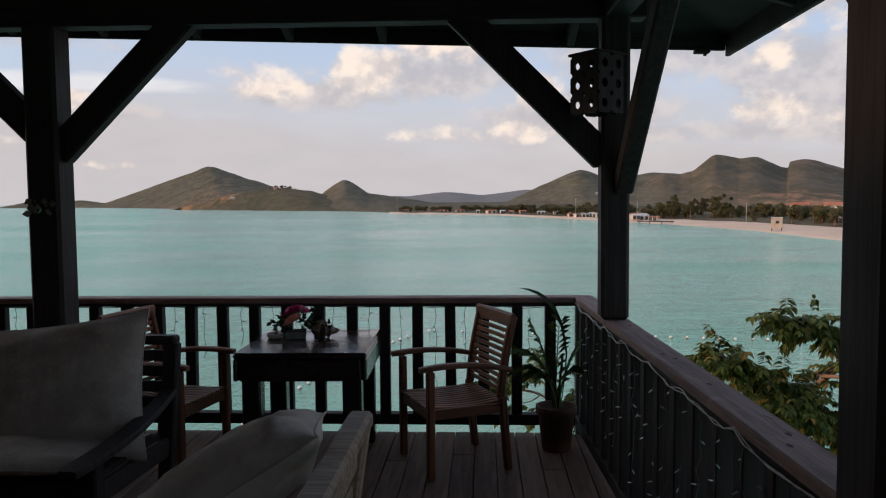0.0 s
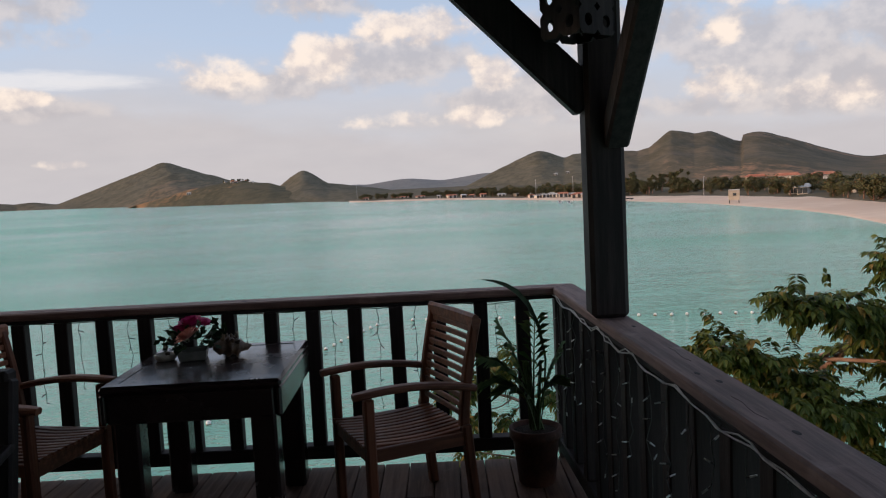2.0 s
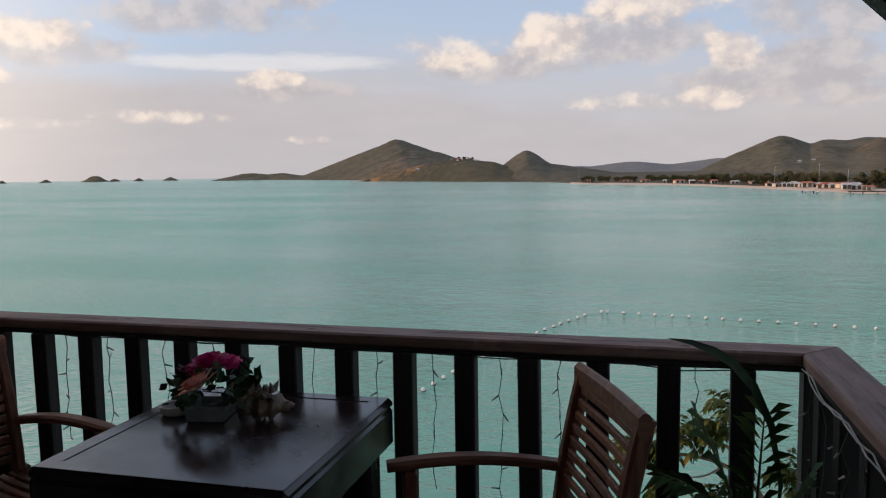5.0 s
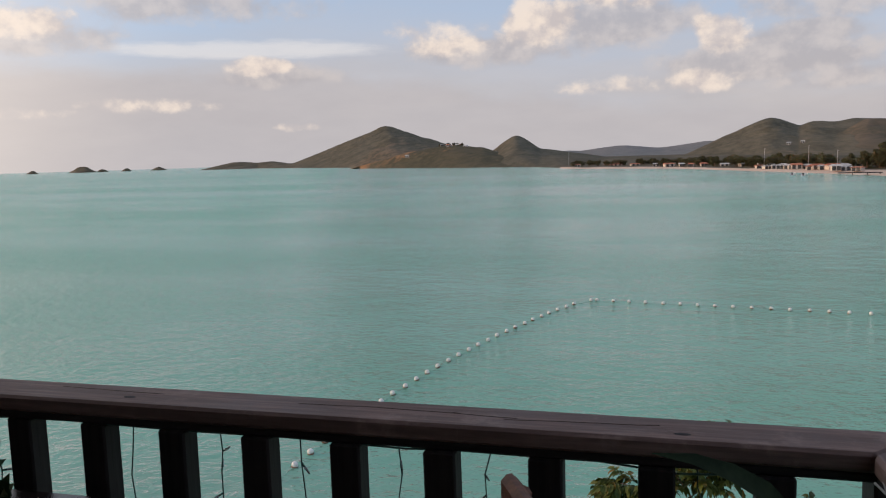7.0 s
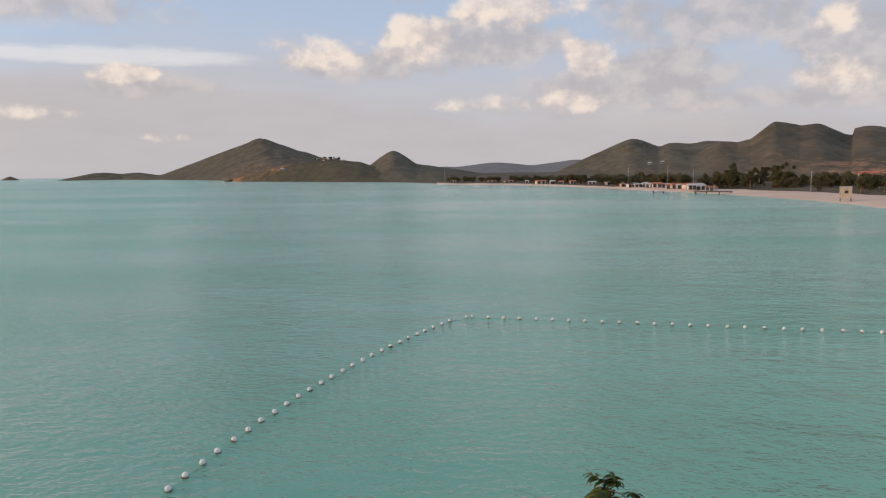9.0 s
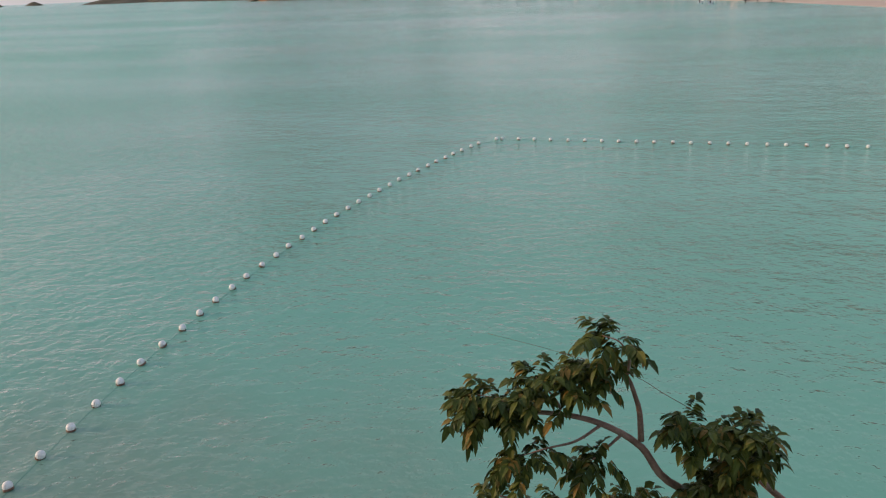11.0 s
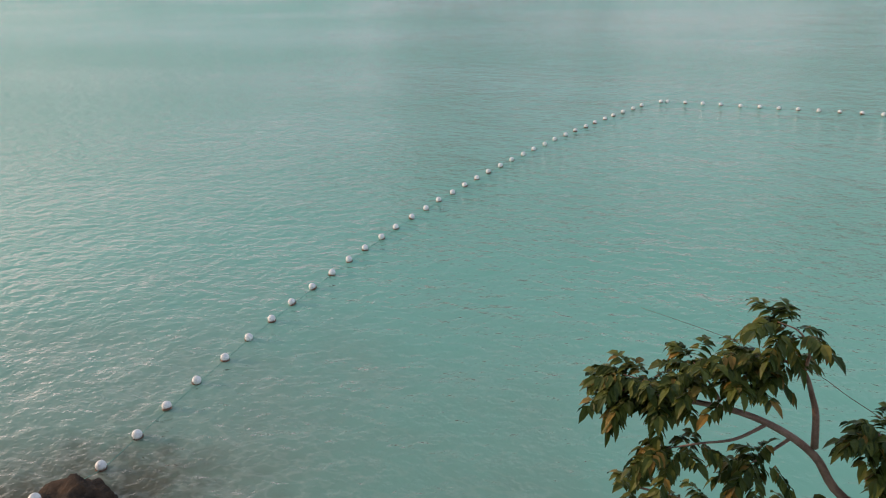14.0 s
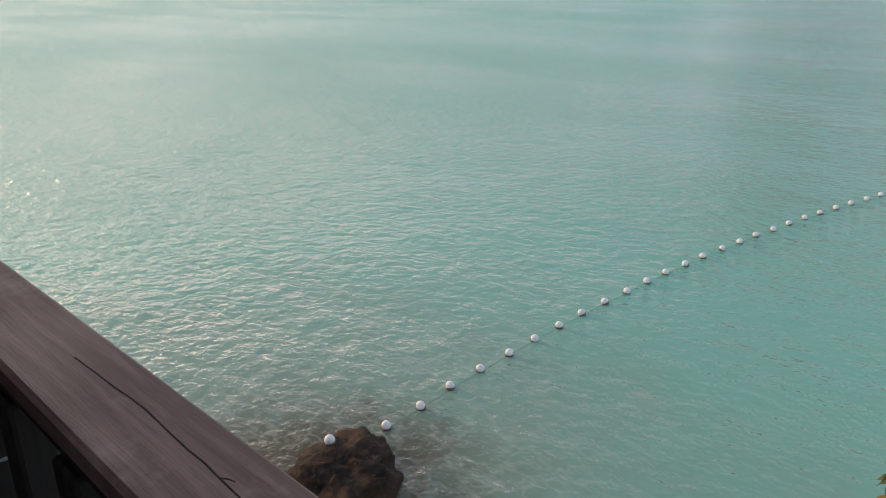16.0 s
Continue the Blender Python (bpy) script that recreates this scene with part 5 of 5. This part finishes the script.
# ---- the perforated lantern on the post ----
def lantern():
    t = thing("hanging_lantern", (1.325, 4.50, 2.08), "dark square wooden lantern box pierced with round holes", "lantern", turn=38)
    s, h, th = 0.20, 0.305, 0.012

    def panel():
        # a board with 2 x 3 round holes: cells of a square ring round each hole
        b = Build()
        nx, nz, seg = 2, 3, 16
        cw, chh = s / nx, h / nz
        for i in range(nx):
            for j in range(nz):
                cx, cz = -s / 2 + cw * (i + 0.5), chh * (j + 0.5)
                rad = 0.021
                vs, fs = [], []
                for y in (-th / 2, th / 2):
                    for k in range(seg):
                        a = 2 * math.pi * (k + 0.5) / seg
                        vs.append((cx + rad * math.cos(a), y, cz + rad * 1.15 * math.sin(a)))
                    for k in range(seg):
                        a = 2 * math.pi * (k + 0.5) / seg
                        ca, sa = math.cos(a), math.sin(a)
                        f = 1 / max(abs(ca), abs(sa))
                        vs.append((cx + cw / 2 * ca * f, y, cz + chh / 2 * sa * f))
                for k in range(seg):
                    n_ = (k + 1) % seg
                    fs.append((k, n_, seg + n_, seg + k))
                    fs.append((2 * seg + k, 3 * seg + k, 3 * seg + n_, 2 * seg + n_))
                    fs.append((k, 2 * seg + k, 2 * seg + n_, n_))
                    fs.append((seg + k, seg + n_, 3 * seg + n_, 3 * seg + k))
                b.add(vs, fs)
        seen, vs, new_i = {}, [], []
        for q in b.v:
            key = tuple(round(c, 5) for c in q)
            if key not in seen:
                seen[key] = len(vs)
                vs.append(q)
            new_i.append(seen[key])
        whole = Build()
        whole.add(vs, [f for f in ([new_i[i] for i in f] for f in b.f) if len(set(f)) == 4])
        return whole.mesh("panel", M_STAIN)

    p = panel()
    for a in range(4):
        part("panel", p, None, t, at=pose(0, 0, 0, 0, 0, 90 * a) @ Matrix.Translation((0, -s / 2 + th / 2, 0)))
    part("lid", Build().box((s + 0.02, s + 0.02, 0.014), Matrix.Translation((0, 0, h + 0.007)), 0.003), M_STAIN, t)
    part("hanger", Build().tube([(0, 0, h), (0, 0, h + 0.12)], 0.006), M_STAIN, t)


lantern()


# ---- strings of unlit lights ----
def light_string(name, label, pts, drops, seed, cord, parent_group):
    """A cable along points with hanging drops, each with small bulbs."""
    r = random.Random(seed)
    t = thing(name, (0, 0, 0), label, "light string", parent_group)
    if pts:
        for s in range(2):
            part("cable", Build().tube([Vector(p) + Vector((r.gauss(0, 0.004), r.gauss(0, 0.004), r.gauss(0, 0.004))) for p in pts], 0.0025, 5), cord, t, smooth=True)
    for (x, y, z), length, out in drops:
        wires, bulbs = Build(), Build()
        p, q = Vector((x, y, z)), []
        n = 9
        for k in range(n):
            q.append(p + Vector((r.gauss(0, 0.006), r.gauss(0, 0.006), -length * k / (n - 1))))
        wires.tube(q, 0.0019, 4)
        for k in range(1, n):
            if r.random() < 0.6:
                d = Vector((r.uniform(-0.5, 1) * out[0] + r.gauss(0, 0.5), r.uniform(-0.5, 1) * out[1] + r.gauss(0, 0.5), r.uniform(-0.7, 0.4))).normalized()
                wires.tube([q[k], q[k] + d * 0.014], 0.0026, 4)
                bulbs.tube([q[k] + d * 0.013, q[k] + d * 0.032], [0.0034, 0.0022], 5)
        wire = part("drop_wire", wires, cord if cord is M_GREENCORD else M_DARKCORD, t)
        if bulbs.v:
            tagged(part("bulbs", bulbs, M_BULB, wire, "tiny clear unlit bulbs"), kind="stuff")


side_pts, side_drops = [], []
r5 = random.Random(31)
for k in range(60):
    y = 5.58 - 0.085 * k
    side_pts.append((side_x(y) - 0.008, y, RAIL_TOP - 0.032 - 0.02 * abs(math.sin(k * 0.55)) - 0.012 * r5.random()))
for k in range(24):
    y = 5.5 - 0.19 * k + r5.uniform(-0.03, 0.03)
    side_drops.append(((side_x(y) - 0.006, y, RAIL_TOP - 0.06), r5.uniform(0.32, 0.62), (-1, 0)))
light_string("string_lights", "clear icicle light string along the beach-side rail", side_pts, side_drops, 2, M_CORD, "icicle light strings")
far_drops = []
for k in range(30):
    x = 1.062 - 0.23 * k + r5.uniform(-0.03, 0.03)
    if r5.random() < 0.75:
        far_drops.append(((x, far_mid - 0.04, RAIL_TOP - 0.065), r5.uniform(0.26, 0.6), (0.5, -0.6)))
light_string("string_lights", "thin green icicle light string under the sea rail", [(1.3 - 0.3 * k, far_mid - 0.046, RAIL_TOP - 0.06 - 0.01 * (k % 2)) for k in range(26)], far_drops, 5, M_GREENCORD, "icicle light strings")


# ---- the tree beyond the corner ----
def big_tree():
    t = thing("tree", (3.6, 9.6, SEA), "spreading broad-leaved tree growing below the veranda", "tree")
    o = Vector((3.6, 9.6, SEA))
    r = random.Random(17)

    def bend(pts, n=5):
        """Catmull-Rom through the points."""
        pts = [Vector(p) for p in pts]
        ext = [pts[0] * 2 - pts[1]] + pts + [pts[-1] * 2 - pts[-2]]
        res = []
        for i in range(1, len(ext) - 2):
            a, b, c, d = ext[i - 1:i + 3]
            for k in range(n):
                u = k / n
                res.append(0.5 * ((2 * b) + (c - a) * u + (2 * a - 5 * b + 4 * c - d) * u * u + (3 * b - a - 3 * c + d) * u ** 3))
        res.append(pts[-1])
        return res

    trunk = bend([(3.6, 9.6, SEA - 0.6), (3.45, 9.5, -3.4), (3.2, 9.3, -2.3), (3.05, 9.2, -1.6)])
    part("trunk", Build().tube([p - o for p in trunk], [0.16 - 0.006 * k for k in range(len(trunk))], 10), M_BARK, t, smooth=True)
    NEAR = [
        ([(3.05, 9.2, -1.7), (2.35, 8.8, -1.2), (1.70, 8.3, -0.72), (1.47, 8.25, -0.48), (1.31, 8.22, -0.36), (1.12, 8.2, -0.30), (0.87, 8.2, -0.297), (0.68, 8.2, -0.293)], 0.024, 0.7, 0.74),
        ([(1.478, 8.25, -0.47), (1.455, 8.25, -0.30), (1.433, 8.25, -0.22), (1.395, 8.25, -0.126), (1.33, 8.25, -0.09), (1.20, 8.22, -0.085)], 0.015, 0.4, 0.75),
        ([(1.407, 8.25, -0.14), (1.40, 8.25, -0.03), (1.355, 8.25, 0.042), (1.28, 8.25, 0.07)], 0.007, 0.15, 0.4),
        ([(1.31, 8.22, -0.37), (1.18, 8.15, -0.40), (1.05, 8.1, -0.415), (0.92, 8.1, -0.47)], 0.008, 0.7, 0.7),
        ([(2.35, 9.0, -1.40), (1.7, 8.6, -1.1), (1.25, 8.4, -0.95), (0.82, 8.3, -0.83)], 0.018, 0.7, 0.4),
        ([(2.35, 8.8, -1.2), (2.05, 8.5, -0.74), (1.85, 8.35, -0.46), (1.70, 8.25, -0.34)], 0.02, 1.6, 0.35),
        ([(2.05, 8.5, -0.8), (2.0, 8.3, -0.54), (1.95, 8.25, -0.38)], 0.014, 1.7, 0.3),
        ([(3.05, 9.2, -1.7), (2.5, 8.6, -1.1), (2.15, 8.3, -0.82)], 0.02, 1.0, 0.4),
        ([(2.0, 8.5, -1.0), (1.7, 8.35, -0.85), (1.42, 8.25, -0.78)], 0.016, 1.0, 0.4),
        ([(1.12, 8.2, -0.30), (1.08, 8.2, -0.22), (1.0, 8.2, -0.12)], 0.008, 1.0, 0.4),
        ([(1.40, 8.23, -0.42), (1.29, 8.2, -0.49), (1.24, 8.2, -0.54)], 0.008, 0.6, 0.5),
        ([(0.98, 8.2, -0.30), (0.86, 8.2, -0.24), (0.74, 8.2, -0.22)], 0.007, 0.7, 0.4),
        ([(1.15, 8.2, -0.30), (1.18, 8.18, -0.20), (1.16, 8.18, -0.12)], 0.006, 0.7, 0.5),
        ([(1.85, 8.4, -0.62), (1.9, 8.3, -0.62), (1.80, 8.2, -0.64)], 0.01, 1.8, 0.2),
    ]
    FAR = [
        ([(3.05, 9.2, -1.6), (3.6, 8.4, -0.6), (3.45, 7.6, -0.12), (3.0, 7.3, 0.12), (2.66, 7.15, 0.30)], 0.036, 1.1),
        ([(3.6, 8.4, -0.6), (3.9, 7.7, -0.45), (3.55, 7.3, -0.25), (3.2, 7.1, -0.12)], 0.026, 1.1),
        ([(3.05, 9.2, -1.6), (4.1, 8.4, -0.2), (4.15, 7.7, 0.30), (3.7, 7.35, 0.50), (3.25, 7.2, 0.62)], 0.036, 1.1),
        ([(4.1, 8.4, -0.2), (4.7, 7.8, 0.4), (4.55, 7.4, 0.72), (4.1, 7.25, 0.86)], 0.028, 1.1),
        ([(4.7, 7.8, 0.4), (5.1, 7.5, 0.55), (5.5, 7.3, 0.6)], 0.02, 1.0),
        ([(3.9, 7.7, -0.45), (4.3, 7.3, -0.35), (4.5, 7.0, -0.2)], 0.02, 1.0),
        ([(3.9, 7.7, -0.45), (3.8, 7.3, -0.65), (3.6, 7.0, -0.7)], 0.02, 1.0),
        ([(4.1, 8.4, -0.2), (4.5, 7.7, -0.05), (4.6, 7.2, 0.1), (4.3, 7.0, 0.2)], 0.02, 1.0),
    ]
    for m_ in range(4):
        FAR.append(([(2.6, 8.9, -1.4), (2.2 + r.uniform(-0.4, 1.0), 8.7, -1.5), (2.0 + r.uniform(-0.7, 1.6), 8.4 + r.uniform(-0.2, 0.4), -1.55 + r.uniform(-0.3, 0.1))], 0.016, 1.0))
    twig = bend([(1.75, 8.3, -0.36), (1.57, 8.25, -0.23), (1.41, 8.22, -0.12), (1.08, 8.2, -0.01), (0.80, 8.2, 0.06)])
    part("twig", Build().tube([p - o for p in twig], [0.0017 - 0.00005 * k for k in range(len(twig))], 5), M_BARK, t, "long bare thin twig", smooth=True)
    leaves = [Build() for _ in range(4)]

    def leaflet(b, p, d, size):
        """One drooping pointed leaf with a fold along its rib."""
        s = d.cross(Vector((r.gauss(0, 0.35), r.gauss(0, 0.35), 1))).normalized() * size * 0.26
        n_ = s.cross(d).normalized()
        m1, m2 = p + d * size * 0.35, p + d * size * 0.7 + Vector((0, 0, -size * 0.12))
        tip = p + d * size + Vector((0, 0, -size * 0.34))
        lift = n_ * size * 0.07
        b.add([p, m1 + s + lift, m2 + s * 0.75 + lift, tip, m2 - s * 0.75 + lift, m1 - s + lift, m1, m2],
              [(0, 6, 1), (1, 6, 7, 2), (2, 7, 3), (0, 5, 6), (5, 4, 7, 6), (4, 3, 7)])

    def spray(p, d, length, b, big=1.0):
        """A pinnate leaf: a thin stalk with pairs of drooping leaflets."""
        d = d.normalized()
        side = d.cross(Vector((0, 0, 1)))
        if side.length < 0.05:
            side = Vector((1, 0, 0))
        side.normalize()
        n = 7
        for k in range(1, n + 1):
            u = k / n
            q = p + d * length * u + Vector((0, 0, -0.30 * length * u * u))
            for s in (-1, 1):
                dd = (side * s * 0.9 + d * 0.55 + Vector((0, 0, -0.55 + r.gauss(0, 0.25)))).normalized()
                leaflet(b, q, dd, big * r.uniform(0.040, 0.062) * (1.08 - 0.3 * abs(u - 0.5)))
        leaflet(b, p + d * length + Vector((0, 0, -0.30 * length)), (d + Vector((0, 0, -0.6))).normalized(), 0.07)

    def grow(li, pts, rad, dens, bare, spread, extra, big):
        c = bend(pts, 6)
        part("limb", Build().tube([p - o for p in c], [rad * (1 - 0.72 * k / (len(c) - 1)) for k in range(len(c))], 7), M_BARK, t, smooth=True)
        for k, p in enumerate(c):
            u = k / (len(c) - 1)
            if u < bare:
                continue
            for _ in range(int(1 + 3 * dens + (2 if u > 0.85 else 0)) + extra):
                d = Vector((r.gauss(0, 1), r.gauss(0, 1), r.gauss(0.0, 0.45))) + (c[k] - c[k - 1]).normalized() * 0.6
                st = p + d.normalized() * r.uniform(0.0, spread)
                spray(st - o, d, r.uniform(0.10, 0.18) * 1.2 if extra else r.uniform(0.07, 0.13), leaves[li % 4], big)

    for li, (pts, rad, dens, bare) in enumerate(NEAR):
        grow(li, [pts[0]] + [(x - (0.03 if x > 1.6 else -0.01), y, z - 0.025) for x, y, z in pts[1:]], rad, dens * 0.62, bare, 0.055, 0, 0.98)
    for li, (pts, rad, dens) in enumerate(FAR):
        grow(li, [pts[0]] + [(x + 0.12, y, z - 0.05) for x, y, z in pts[1:]], rad, dens, 0.2, 0.17, 7, 1.4)
    for i, b in enumerate(leaves):
        tagged(part("leaves", b, M_LEAF, t), "drooping olive-green leaves, some yellowing", kind="stuff")


big_tree()

# ---- deck boards, last ----
BOARD = {}
for k in range(66):
    x = -7.2 + 0.139 * k
    if x > 1.72:
        break
    y = -3.4
    first = True
    while y < 5.69:
        end = min(5.70, y + (1.0 + 1.3 * ((k * 37) % 10) / 10 if first else 2.45))
        first = False
        if 5.70 - end < 0.4:
            end = 5.70
        L = round(end - y - 0.003, 3)
        if x > side_x(max(y, 0.5)) + 0.12:
            y = end
            continue
        if L not in BOARD:
            BOARD[L] = Build().box((0.134, L, 0.03), Matrix(), 0.004).mesh("plank", M_DECK)
        part("plank", BOARD[L], None, floor, at=pose(x, (y + end) / 2, -0.0155 + rng.uniform(-0.0012, 0.0008), 0, rng.uniform(-0.25, 0.25), 0))
        y = end
